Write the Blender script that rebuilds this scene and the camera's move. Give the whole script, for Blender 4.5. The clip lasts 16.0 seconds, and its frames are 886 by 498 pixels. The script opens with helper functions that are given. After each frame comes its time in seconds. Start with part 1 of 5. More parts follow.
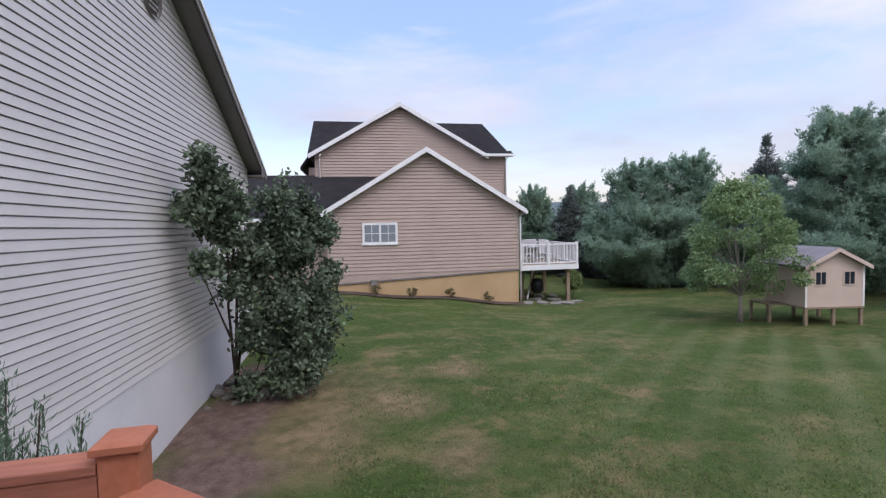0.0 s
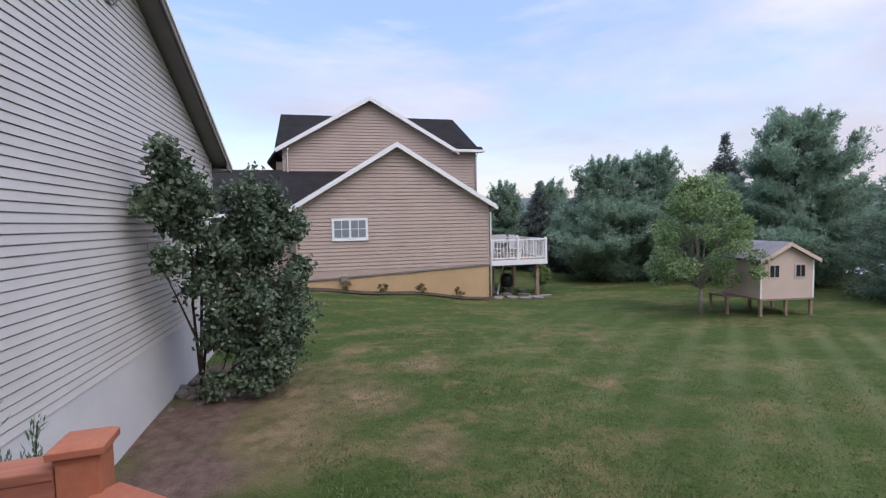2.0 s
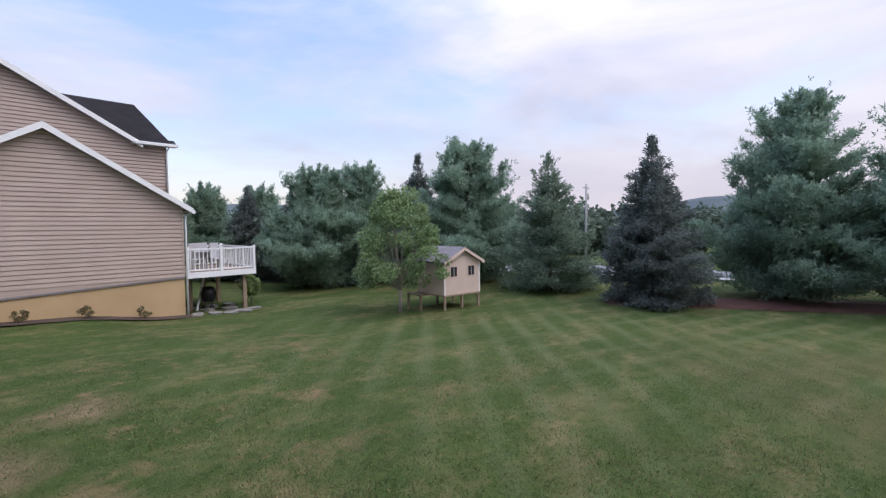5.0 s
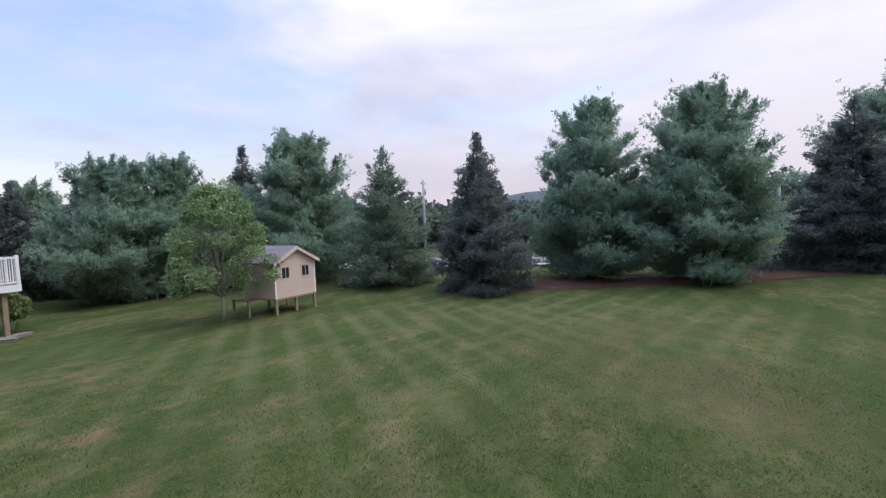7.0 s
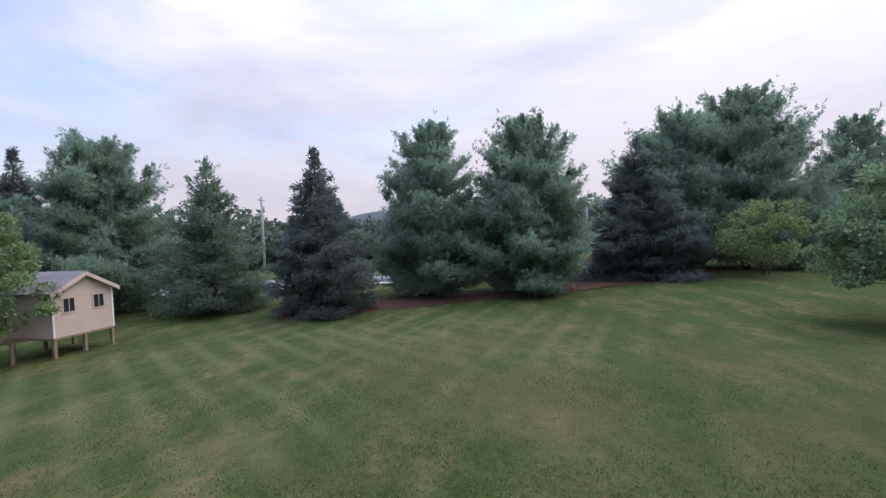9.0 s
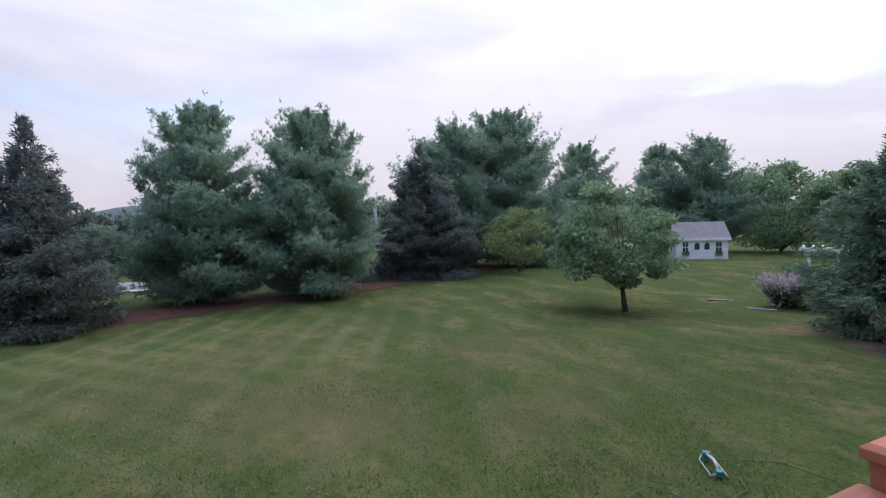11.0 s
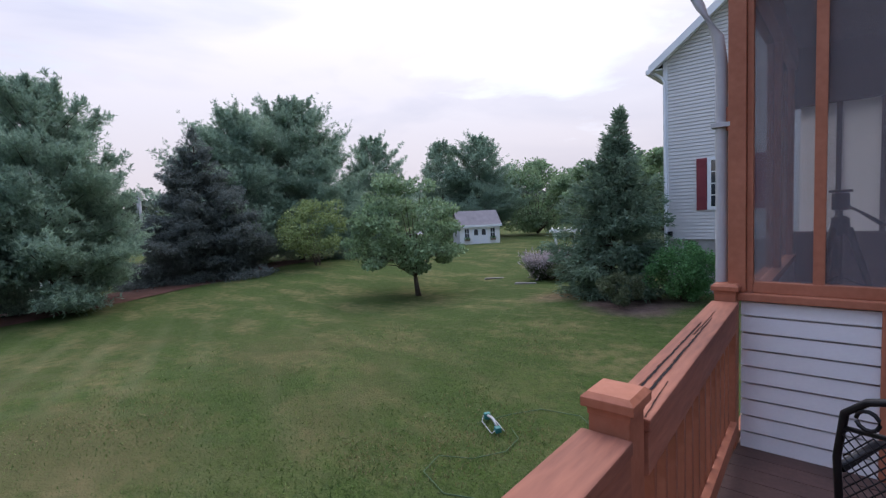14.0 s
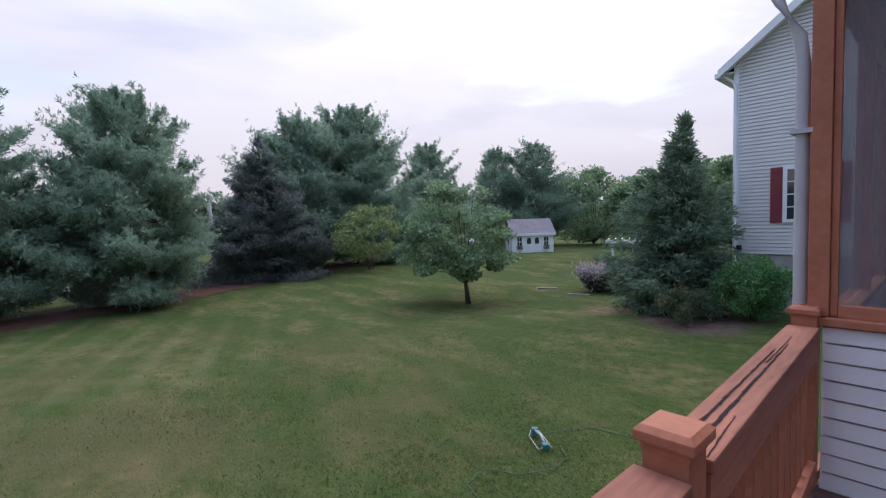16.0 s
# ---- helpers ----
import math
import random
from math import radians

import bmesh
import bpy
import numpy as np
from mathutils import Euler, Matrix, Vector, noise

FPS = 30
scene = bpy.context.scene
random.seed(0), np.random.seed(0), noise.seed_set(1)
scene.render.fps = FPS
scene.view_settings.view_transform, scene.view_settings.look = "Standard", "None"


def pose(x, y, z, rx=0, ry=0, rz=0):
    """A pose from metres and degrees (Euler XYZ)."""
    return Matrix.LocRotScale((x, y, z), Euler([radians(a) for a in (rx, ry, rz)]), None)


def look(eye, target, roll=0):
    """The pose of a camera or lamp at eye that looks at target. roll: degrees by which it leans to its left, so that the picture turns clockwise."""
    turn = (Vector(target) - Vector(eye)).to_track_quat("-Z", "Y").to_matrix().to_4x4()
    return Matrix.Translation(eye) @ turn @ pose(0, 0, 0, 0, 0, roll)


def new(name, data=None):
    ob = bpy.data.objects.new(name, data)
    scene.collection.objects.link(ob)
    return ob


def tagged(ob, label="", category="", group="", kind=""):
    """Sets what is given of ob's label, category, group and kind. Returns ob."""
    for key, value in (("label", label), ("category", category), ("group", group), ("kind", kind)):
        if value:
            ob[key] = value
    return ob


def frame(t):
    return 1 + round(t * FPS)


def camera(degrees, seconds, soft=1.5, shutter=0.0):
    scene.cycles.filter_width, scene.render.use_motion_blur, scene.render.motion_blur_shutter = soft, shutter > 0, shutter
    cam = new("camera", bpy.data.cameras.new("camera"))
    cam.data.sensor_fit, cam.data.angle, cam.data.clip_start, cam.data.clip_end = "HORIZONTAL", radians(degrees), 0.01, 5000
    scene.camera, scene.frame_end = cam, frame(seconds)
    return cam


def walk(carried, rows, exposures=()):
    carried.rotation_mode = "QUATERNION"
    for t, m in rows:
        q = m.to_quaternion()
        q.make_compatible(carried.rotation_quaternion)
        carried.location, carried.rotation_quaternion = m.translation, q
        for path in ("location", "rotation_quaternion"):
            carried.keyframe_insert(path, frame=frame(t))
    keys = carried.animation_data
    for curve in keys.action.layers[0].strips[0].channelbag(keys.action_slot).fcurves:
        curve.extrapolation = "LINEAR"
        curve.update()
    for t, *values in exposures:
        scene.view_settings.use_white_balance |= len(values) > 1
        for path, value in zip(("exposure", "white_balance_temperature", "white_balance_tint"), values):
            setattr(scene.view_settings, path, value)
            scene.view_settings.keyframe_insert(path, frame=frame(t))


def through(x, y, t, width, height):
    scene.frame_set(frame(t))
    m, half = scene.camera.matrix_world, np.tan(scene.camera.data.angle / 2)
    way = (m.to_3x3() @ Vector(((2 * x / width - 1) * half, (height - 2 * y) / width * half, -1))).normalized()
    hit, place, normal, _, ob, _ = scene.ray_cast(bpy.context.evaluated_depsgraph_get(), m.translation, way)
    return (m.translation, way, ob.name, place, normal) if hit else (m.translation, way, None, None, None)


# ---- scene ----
cam = camera(87.2, 16.0, soft=1.3)
PATH = [
    (0, (-0.528, -1.064, 1.742), (-0.036, 0.872, 1.648), -1.2),
    (0.5, (-0.527, -1.068, 1.739), (-0.004, 0.86, 1.627), -1.3),
    (1, (-0.531, -1.068, 1.738), (0.052, 0.842, 1.622), -1.4),
    (1.5, (-0.538, -1.069, 1.736), (0.052, 0.84, 1.631), -1.5),
    (2, (-0.535, -1.067, 1.736), (0.077, 0.833, 1.621), -1.2),
    (2.5, (-0.533, -1.065, 1.734), (0.12, 0.821, 1.612), -1.1),
    (3, (-0.541, -1.058, 1.731), (0.079, 0.84, 1.619), -1.3),
    (3.5, (-0.523, -1.028, 1.726), (0.255, 0.81, 1.6), -0.5),
    (4, (-0.406, -0.962, 1.72), (0.718, 0.686, 1.588), 0.4),
    (4.5, (-0.262, -0.919, 1.713), (1.129, 0.514, 1.607), 0.2),
    (7, (0.439, -1.004, 1.633), (2.323, -0.344, 1.504), -2.2),
    (7.5, (0.58, -1.044, 1.628), (2.511, -0.529, 1.539), -1.9),
    (8, (0.716, -1.112, 1.622), (2.687, -0.782, 1.549), -1.9),
    (10.5, (1.34, -1.53, 1.538), (3.263, -2.064, 1.441), -1.7),
    (11, (1.44, -1.65, 1.533), (3.26, -2.475, 1.439), -1.2),
    (11.5, (1.48, -1.882, 1.53), (3.17, -2.949, 1.453), -2.0),
    (12, (1.454, -1.987, 1.514), (3.063, -3.17, 1.4), -2.1),
    (12.5, (1.428, -2.01, 1.516), (3.025, -3.209, 1.405), -2.0),
    (13, (1.435, -1.937, 1.516), (3.007, -3.165, 1.384), -3.4),
    (13.5, (1.461, -1.856, 1.507), (2.918, -3.219, 1.37), -2.8),
    (14, (1.481, -1.839, 1.502), (2.795, -3.339, 1.346), -2.7),
    (14.5, (1.488, -1.878, 1.509), (2.799, -3.383, 1.381), -2.2),
    (15, (1.483, -1.919, 1.512), (2.792, -3.426, 1.393), -2.1),
    (15.5, (1.491, -1.924, 1.511), (2.874, -3.363, 1.39), -2.0),
    (16, (1.506, -1.907, 1.51), (2.98, -3.253, 1.392), -1.6),
]
walk(cam, [(t, look(eye, target, roll)) for t, eye, target, roll in PATH], exposures=((0.0, 0.68), (4.5, 0.68), (10.5, 0.64), (16.0, 0.64)))

# ---- world, sun, exposure ----
world = bpy.data.worlds.new("world")
scene.world = world
world.use_nodes = True
wn, wl = world.node_tree.nodes, world.node_tree.links
wn.clear()
SUN_AZ, SUN_EL = 150.0, 52.0
sky = wn.new("ShaderNodeTexSky")
sky.sky_type, sky.sun_disc = "NISHITA", False
sky.sun_elevation, sky.sun_rotation = radians(SUN_EL), radians(SUN_AZ)
sky_gain = wn.new("ShaderNodeMix")
sky_gain.data_type, sky_gain.blend_type = "RGBA", "MULTIPLY"
sky_gain.inputs[0].default_value = 1.0
sky_gain.inputs[7].default_value = (0.19, 0.172, 0.172, 1)
wl.new(sky.outputs[0], sky_gain.inputs[6])
way = wn.new("ShaderNodeTexCoord")
split = wn.new("ShaderNodeSeparateXYZ")
wl.new(way.outputs["Generated"], split.inputs[0])


def wmath(op, a, b=None, clamp=False):
    n = wn.new("ShaderNodeMath")
    n.operation, n.use_clamp = op, clamp
    for i, v in enumerate((a, b)):
        if v is None:
            continue
        if isinstance(v, (int, float)):
            n.inputs[i].default_value = v
        else:
            wl.new(v, n.inputs[i])
    return n.outputs[0]


# cloud layers: the direction, squeezed upwards so that the clouds lie in long level banks
turn = wn.new("ShaderNodeMapping")
turn.inputs["Rotation"].default_value = (0, radians(7), radians(38))
turn.inputs["Scale"].default_value = (1.0, 1.0, 3.4)
turn.inputs["Location"].default_value = (0.45, 1.3, 0.2)
wl.new(way.outputs["Generated"], turn.inputs[0])


def wnoise(scale, detail, rough):
    n = wn.new("ShaderNodeTexNoise")
    n.inputs["Scale"].default_value, n.inputs["Detail"].default_value, n.inputs["Roughness"].default_value = scale, detail, rough
    n.inputs["Distortion"].default_value = 0.35
    wl.new(turn.outputs[0], n.inputs["Vector"])
    return n.outputs[0]


def wramp(fac, stops):
    r = wn.new("ShaderNodeValToRGB")
    for i, (p, c) in enumerate(stops):
        e = r.color_ramp.elements[i] if i < 2 else r.color_ramp.elements.new(p)
        e.position, e.color = p, (*c, 1)
    wl.new(fac, r.inputs[0])
    return r.outputs[0]


def wmix(fac, a, b):
    n = wn.new("ShaderNodeMix")
    n.data_type = "RGBA"
    wl.new(fac, n.inputs[0]) if not isinstance(fac, float) else None
    for i, v in ((6, a), (7, b)):
        if isinstance(v, tuple):
            n.inputs[i].default_value = (*v, 1)
        else:
            wl.new(v, n.inputs[i])
    return n.outputs[2]


# more cloud towards the south-east, where the veiled sun stands; blue gaps in the north
toward = wmath("ADD", wmath("MULTIPLY", split.outputs[0], 0.45), wmath("MULTIPLY", split.outputs[1], -0.89))
cover = wmath("ADD", wnoise(1.5, 7.0, 0.58), wmath("ADD", wmath("MULTIPLY", toward, 0.17), 0.07))
mask = wramp(cover, ((0.43, (0.0, 0.0, 0.0)), (0.66, (1, 1, 1))))
shade = wramp(wmath("ADD", wnoise(2.1, 5.0, 0.5), wmath("MULTIPLY", toward, 0.14)), ((0.34, (0.43, 0.455, 0.60)), (0.66, (0.655, 0.64, 0.74))))
glow = wmath("POWER", wmath("MAXIMUM", wmath("ADD", wmath("MULTIPLY", toward, 0.75), wmath("MULTIPLY", split.outputs[2], 0.62)), 0.0), 4.0)
lit = wmix(wmath("MULTIPLY", glow, 0.40, True), shade, (0.78, 0.765, 0.85))
clouds = wmix(mask, sky_gain.outputs[2], lit)
# pink haze low on the horizon
low = wramp(split.outputs[2], ((0.0, (1, 1, 1)), (0.20, (0, 0, 0))))
low_part = wmath("MULTIPLY", low, 0.75)
final = wmix(low_part, clouds, (0.70, 0.625, 0.68))
back = wn.new("ShaderNodeBackground")
wl.new(final, back.inputs[0])
# an overcast sky brightens towards the zenith
zenith = wmath("MULTIPLY", wmath("POWER", wmath("MAXIMUM", split.outputs[2], 0.0), 3.0), 1.9)
wl.new(wmath("ADD", wmath("ADD", wmath("MULTIPLY", split.outputs[2], 0.55), zenith), 0.72), back.inputs[1])
wout = wn.new("ShaderNodeOutputWorld")
wl.new(back.outputs[0], wout.inputs[0])

sun_data = bpy.data.lights.new("sun", "SUN")
sun_data.energy, sun_data.angle, sun_data.color = 0.65, radians(40), (1.0, 0.96, 0.94)
sun = new("sun", sun_data)
az, el = radians(SUN_AZ), radians(SUN_EL)
sun.matrix_world = look((30 * math.sin(az), 30 * math.cos(az), 30 * math.tan(el)), (0, 0, 0))


# ---- materials ----
def mat(name, c1, c2, scale=3.0, rough=0.7, bump=0.15, fine=40.0, metal=0.0, island=0.0, obj=0.0, stretch=(1, 1, 1), dist=0.01, spec=0.3):
    """Two colours mixed by a broad and a fine noise, with fine relief."""
    m = bpy.data.materials.new(name)
    m.use_nodes = True
    n, l = m.node_tree.nodes, m.node_tree.links
    b = n["Principled BSDF"]
    b.inputs["Roughness"].default_value, b.inputs["Metallic"].default_value = rough, metal
    b.inputs["Specular IOR Level"].default_value = spec
    tc = n.new("ShaderNodeTexCoord")
    mp = n.new("ShaderNodeMapping")
    mp.inputs["Scale"].default_value = stretch
    l.new(tc.outputs["Object"], mp.inputs[0])
    big, small = n.new("ShaderNodeTexNoise"), n.new("ShaderNodeTexNoise")
    for t, s, d in ((big, scale, 4.0), (small, fine, 3.0)):
        t.inputs["Scale"].default_value, t.inputs["Detail"].default_value = s, d
        l.new(mp.outputs[0], t.inputs["Vector"])
    add = n.new("ShaderNodeMath")
    add.operation = "MULTIPLY_ADD"
    add.inputs[1].default_value = 0.45
    l.new(small.outputs[0], add.inputs[0])
    l.new(big.outputs[0], add.inputs[2])
    sub = n.new("ShaderNodeMapRange")
    sub.inputs["From Min"].default_value, sub.inputs["From Max"].default_value = 0.45, 1.0
    l.new(add.outputs[0], sub.inputs[0])
    mix = n.new("ShaderNodeMix")
    mix.data_type = "RGBA"
    mix.inputs[6].default_value, mix.inputs[7].default_value = (*c1, 1), (*c2, 1)
    l.new(sub.outputs[0], mix.inputs[0])
    out = mix.outputs[2]
    for amount, node, socket in ((island, "ShaderNodeNewGeometry", "Random Per Island"), (obj, "ShaderNodeObjectInfo", "Random")):
        if amount:
            src = n.new(node)
            rng = n.new("ShaderNodeMapRange")
            rng.inputs["To Min"].default_value, rng.inputs["To Max"].default_value = 1 - amount, 1 + amount
            l.new(src.outputs[socket], rng.inputs[0])
            hs = n.new("ShaderNodeHueSaturation")
            l.new(rng.outputs[0], hs.inputs["Value"])
            l.new(out, hs.inputs["Color"])
            out = hs.outputs[0]
    l.new(out, b.inputs["Base Color"])
    if bump:
        bp = n.new("ShaderNodeBump")
        bp.inputs["Strength"].default_value, bp.inputs["Distance"].default_value = bump, dist
        l.new(small.outputs[0], bp.inputs["Height"])
        l.new(bp.outputs[0], b.inputs["Normal"])
    return m


def leaf_mat(name, c1, c2, scale=0.8, island=0.35, through=0.32):
    """Leaves: two greens, each leaf a little lighter or darker, part of the light passing."""
    m = mat(name, c1, c2, scale, 0.6, 0, 6.0, island=island)
    n, l = m.node_tree.nodes, m.node_tree.links
    b, o = n["Principled BSDF"], n["Material Output"]
    tr = n.new("ShaderNodeBsdfTranslucent")
    mx = n.new("ShaderNodeMixShader")
    mx.inputs[0].default_value = through
    l.new(b.inputs["Base Color"].links[0].from_socket, tr.inputs[0])
    l.new(b.outputs[0], mx.inputs[1])
    l.new(tr.outputs[0], mx.inputs[2])
    l.new(mx.outputs[0], o.inputs[0])
    return m


def glass_mat(name, tint, rough=0.05):
    m = bpy.data.materials.new(name)
    m.use_nodes = True
    b = m.node_tree.nodes["Principled BSDF"]
    b.inputs["Base Color"].default_value = (*tint, 1)
    b.inputs["Roughness"].default_value = rough
    b.inputs["Specular IOR Level"].default_value = 0.8
    return m


def screen_mat(name, colour, share):
    """Insect mesh: too fine to see its wires, it lets part of the light through."""
    m = bpy.data.materials.new(name)
    m.use_nodes = True
    n, l = m.node_tree.nodes, m.node_tree.links
    b, o = n["Principled BSDF"], n["Material Output"]
    b.inputs["Base Color"].default_value, b.inputs["Roughness"].default_value = (*colour, 1), 0.8
    tr, mx = n.new("ShaderNodeBsdfTransparent"), n.new("ShaderNodeMixShader")
    mx.inputs[0].default_value = share
    l.new(tr.outputs[0], mx.inputs[1])
    l.new(b.outputs[0], mx.inputs[2])
    l.new(mx.outputs[0], o.inputs[0])
    return m


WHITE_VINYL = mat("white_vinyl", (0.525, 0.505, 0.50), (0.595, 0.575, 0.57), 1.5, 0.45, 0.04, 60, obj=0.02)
TAN_SIDING = mat("tan_siding", (0.40, 0.31, 0.265), (0.46, 0.365, 0.315), 1.2, 0.55, 0.05, 40)
CREAM_SIDING = mat("cream_siding", (0.62, 0.59, 0.56), (0.70, 0.67, 0.64), 1.2, 0.55, 0.05, 40)
WHITE_TRIM = mat("white_trim", (0.74, 0.74, 0.74), (0.82, 0.82, 0.82), 2.0, 0.45, 0.03, 50)
# same vinyl as the house, paler: extra light painted into the north-facing knee wall
VINYL_BRIGHTENED = mat("white_vinyl_brightened", (0.72, 0.70, 0.71), (0.80, 0.78, 0.785), 1.5, 0.45, 0.04, 60, obj=0.02)
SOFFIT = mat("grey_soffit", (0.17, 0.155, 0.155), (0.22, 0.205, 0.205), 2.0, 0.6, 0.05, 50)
CONCRETE = mat("painted_concrete", (0.50, 0.50, 0.52), (0.60, 0.60, 0.61), 1.0, 0.85, 0.25, 30)
TAN_FOUND = mat("tan_foundation", (0.43, 0.30, 0.16), (0.52, 0.37, 0.21), 1.0, 0.85, 0.2, 30)
STONE_FOUND = mat("grey_foundation", (0.30, 0.28, 0.26), (0.42, 0.40, 0.37), 3.0, 0.9, 0.3, 18)
ROOF = mat("dark_shingle", (0.030, 0.027, 0.029), (0.055, 0.05, 0.052), 2.0, 0.9, 0.3, 30, island=0.25)
GREY_ROOF = mat("grey_shingle", (0.16, 0.15, 0.16), (0.24, 0.22, 0.23), 2.0, 0.9, 0.3, 30, island=0.2)
STAIN = mat("red_stained_wood", (0.285, 0.096, 0.05), (0.45, 0.17, 0.10), 2.2, 0.6, 0.35, 30, obj=0.08, stretch=(1, 1, 1), dist=0.004)
STAIN_WORN = mat("worn_stained_wood", (0.19, 0.075, 0.052), (0.46, 0.18, 0.11), 3.0, 0.7, 0.5, 30, stretch=(0.22, 1.6, 1.6), dist=0.006)
BARE = mat("bare_split_wood", (0.20, 0.13, 0.10), (0.34, 0.24, 0.19), 9.0, 0.9, 0.5, 60)
GAP = mat("dark_split", (0.015, 0.012, 0.012), (0.03, 0.02, 0.02), 5.0, 0.95, 0.0)
DECK = mat("weathered_deck_board", (0.07, 0.042, 0.036), (0.13, 0.072, 0.058), 3.0, 0.75, 0.3, 40, obj=0.15)
BLACK_METAL = mat("black_metal", (0.012, 0.012, 0.014), (0.022, 0.022, 0.024), 8.0, 0.4, 0.05, 60, metal=0.3)
DARK_GLASS = glass_mat("dark_pane", (0.03, 0.035, 0.045))
PALE_GLASS = glass_mat("pale_pane", (0.22, 0.25, 0.28), 0.15)
SCREEN = screen_mat("insect_mesh", (0.24, 0.22, 0.245), 0.33)
SHADE = leaf_mat("pale_shade_cloth", (0.84, 0.83, 0.84), (0.90, 0.89, 0.90), 2.0, island=0.03, through=0.6)
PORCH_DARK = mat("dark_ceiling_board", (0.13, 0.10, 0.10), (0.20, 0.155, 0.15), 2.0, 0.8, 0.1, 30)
PINK_BOARD = mat("pinkish_plywood", (0.55, 0.43, 0.36), (0.64, 0.51, 0.43), 1.5, 0.7, 0.12, 35)
RAW_WOOD = mat("raw_post", (0.22, 0.16, 0.11), (0.33, 0.25, 0.18), 4.0, 0.85, 0.3, 30)
RED_SHUTTER = mat("dark_red_shutter", (0.20, 0.035, 0.045), (0.26, 0.05, 0.06), 3.0, 0.5, 0.05, 30)
BARK = mat("bark", (0.045, 0.034, 0.026), (0.11, 0.085, 0.065), 6.0, 0.95, 0.7, 22, dist=0.03)
PALE_BARK = mat("pale_bark", (0.16, 0.14, 0.11), (0.27, 0.24, 0.20), 6.0, 0.95, 0.5, 22, dist=0.02)
PINE = leaf_mat("pine_needles", (0.165, 0.255, 0.19), (0.335, 0.445, 0.325), 0.45, island=0.22, through=0.5)
SPRUCE = leaf_mat("spruce_needles", (0.11, 0.134, 0.124), (0.205, 0.235, 0.215), 0.6, island=0.22, through=0.5)
SPRUCE_GREEN = leaf_mat("green_spruce_needles", (0.11, 0.172, 0.118), (0.215, 0.30, 0.20), 0.6, island=0.22, through=0.45)
FIR = leaf_mat("soft_fir_needles", (0.13, 0.19, 0.14), (0.24, 0.31, 0.22), 0.6, island=0.22, through=0.5)
MAPLE = leaf_mat("maple_leaves", (0.155, 0.24, 0.105), (0.29, 0.38, 0.175), 0.7, through=0.4)
DOGWOOD = leaf_mat("dogwood_leaves", (0.14, 0.225, 0.125), (0.27, 0.37, 0.20), 0.7, through=0.4)
YELLOW_GREEN = leaf_mat("yellow_green_leaves", (0.17, 0.235, 0.09), (0.29, 0.355, 0.15), 0.7, through=0.4)
SHRUB = leaf_mat("dark_shrub_leaves", (0.06, 0.088, 0.066), (0.17, 0.225, 0.14), 1.3, island=0.45, through=0.2)
YEW = leaf_mat("bright_yew_leaves", (0.07, 0.18, 0.06), (0.14, 0.3, 0.11), 1.2)
HEDGE = leaf_mat("dull_bush_leaves", (0.065, 0.09, 0.045), (0.14, 0.17, 0.09), 1.2)
PLUME = leaf_mat("mauve_plumes", (0.34, 0.29, 0.31), (0.48, 0.43, 0.45), 1.2)
FAR_WOOD = leaf_mat("far_woods", (0.085, 0.12, 0.09), (0.15, 0.19, 0.13), 0.15)
HILL = mat("wooded_hill", (0.07, 0.09, 0.10), (0.11, 0.135, 0.14), 0.02, 1.0, 0, 0.2)
ASPHALT = mat("asphalt", (0.16, 0.16, 0.17), (0.22, 0.22, 0.23), 0.5, 0.9, 0.2, 30)
KERB = mat("concrete_kerb", (0.40, 0.38, 0.37), (0.5, 0.48, 0.46), 0.8, 0.9, 0.2, 20)
POLE_WOOD = mat("pole_wood", (0.30, 0.29, 0.28), (0.42, 0.41, 0.40), 1.0, 0.9, 0.2, 20)
TEAL = mat("teal_plastic", (0.025, 0.15, 0.15), (0.035, 0.20, 0.19), 6.0, 0.4, 0.02)
HOSE = mat("green_hose", (0.05, 0.10, 0.05), (0.08, 0.14, 0.07), 4.0, 0.5, 0.05)
STONE = mat("flat_stone", (0.16, 0.15, 0.13), (0.26, 0.245, 0.22), 4.0, 0.9, 0.4, 20)
SHED_WALL = mat("pale_shed_board", (0.50, 0.50, 0.55), (0.58, 0.58, 0.63), 1.2, 0.6, 0.05, 30)
WHITE_BOARD = mat("white_shed_board", (0.78, 0.76, 0.73), (0.86, 0.84, 0.81), 1.2, 0.6, 0.05, 30)
METAL_PIPE = mat("pale_downspout", (0.42, 0.41, 0.42), (0.5, 0.49, 0.5), 3.0, 0.4, 0.03, 30)

# lawn: blades' green, dry patches, mown stripes, bare soil along the house and straw-coloured scars
LAWN = bpy.data.materials.new("lawn")
LAWN.use_nodes = True
gn, gl = LAWN.node_tree.nodes, LAWN.node_tree.links
gb = gn["Principled BSDF"]
gb.inputs["Roughness"].default_value, gb.inputs["Specular IOR Level"].default_value = 0.95, 0.1
gt = gn.new("ShaderNodeTexCoord")


def gnoise(scale, detail=4.0, stretch=None, rough=0.55):
    t = gn.new("ShaderNodeTexNoise")
    t.inputs["Scale"].default_value, t.inputs["Detail"].default_value, t.inputs["Roughness"].default_value = scale, detail, rough
    src = gt.outputs["Object"]
    if stretch:
        mp = gn.new("ShaderNodeMapping")
        mp.inputs["Rotation"].default_value, mp.inputs["Scale"].default_value = (0, 0, radians(stretch[0])), (stretch[1], stretch[2], 1)
        gl.new(src, mp.inputs[0])
        src = mp.outputs[0]
    gl.new(src, t.inputs["Vector"])
    return t.outputs[0]


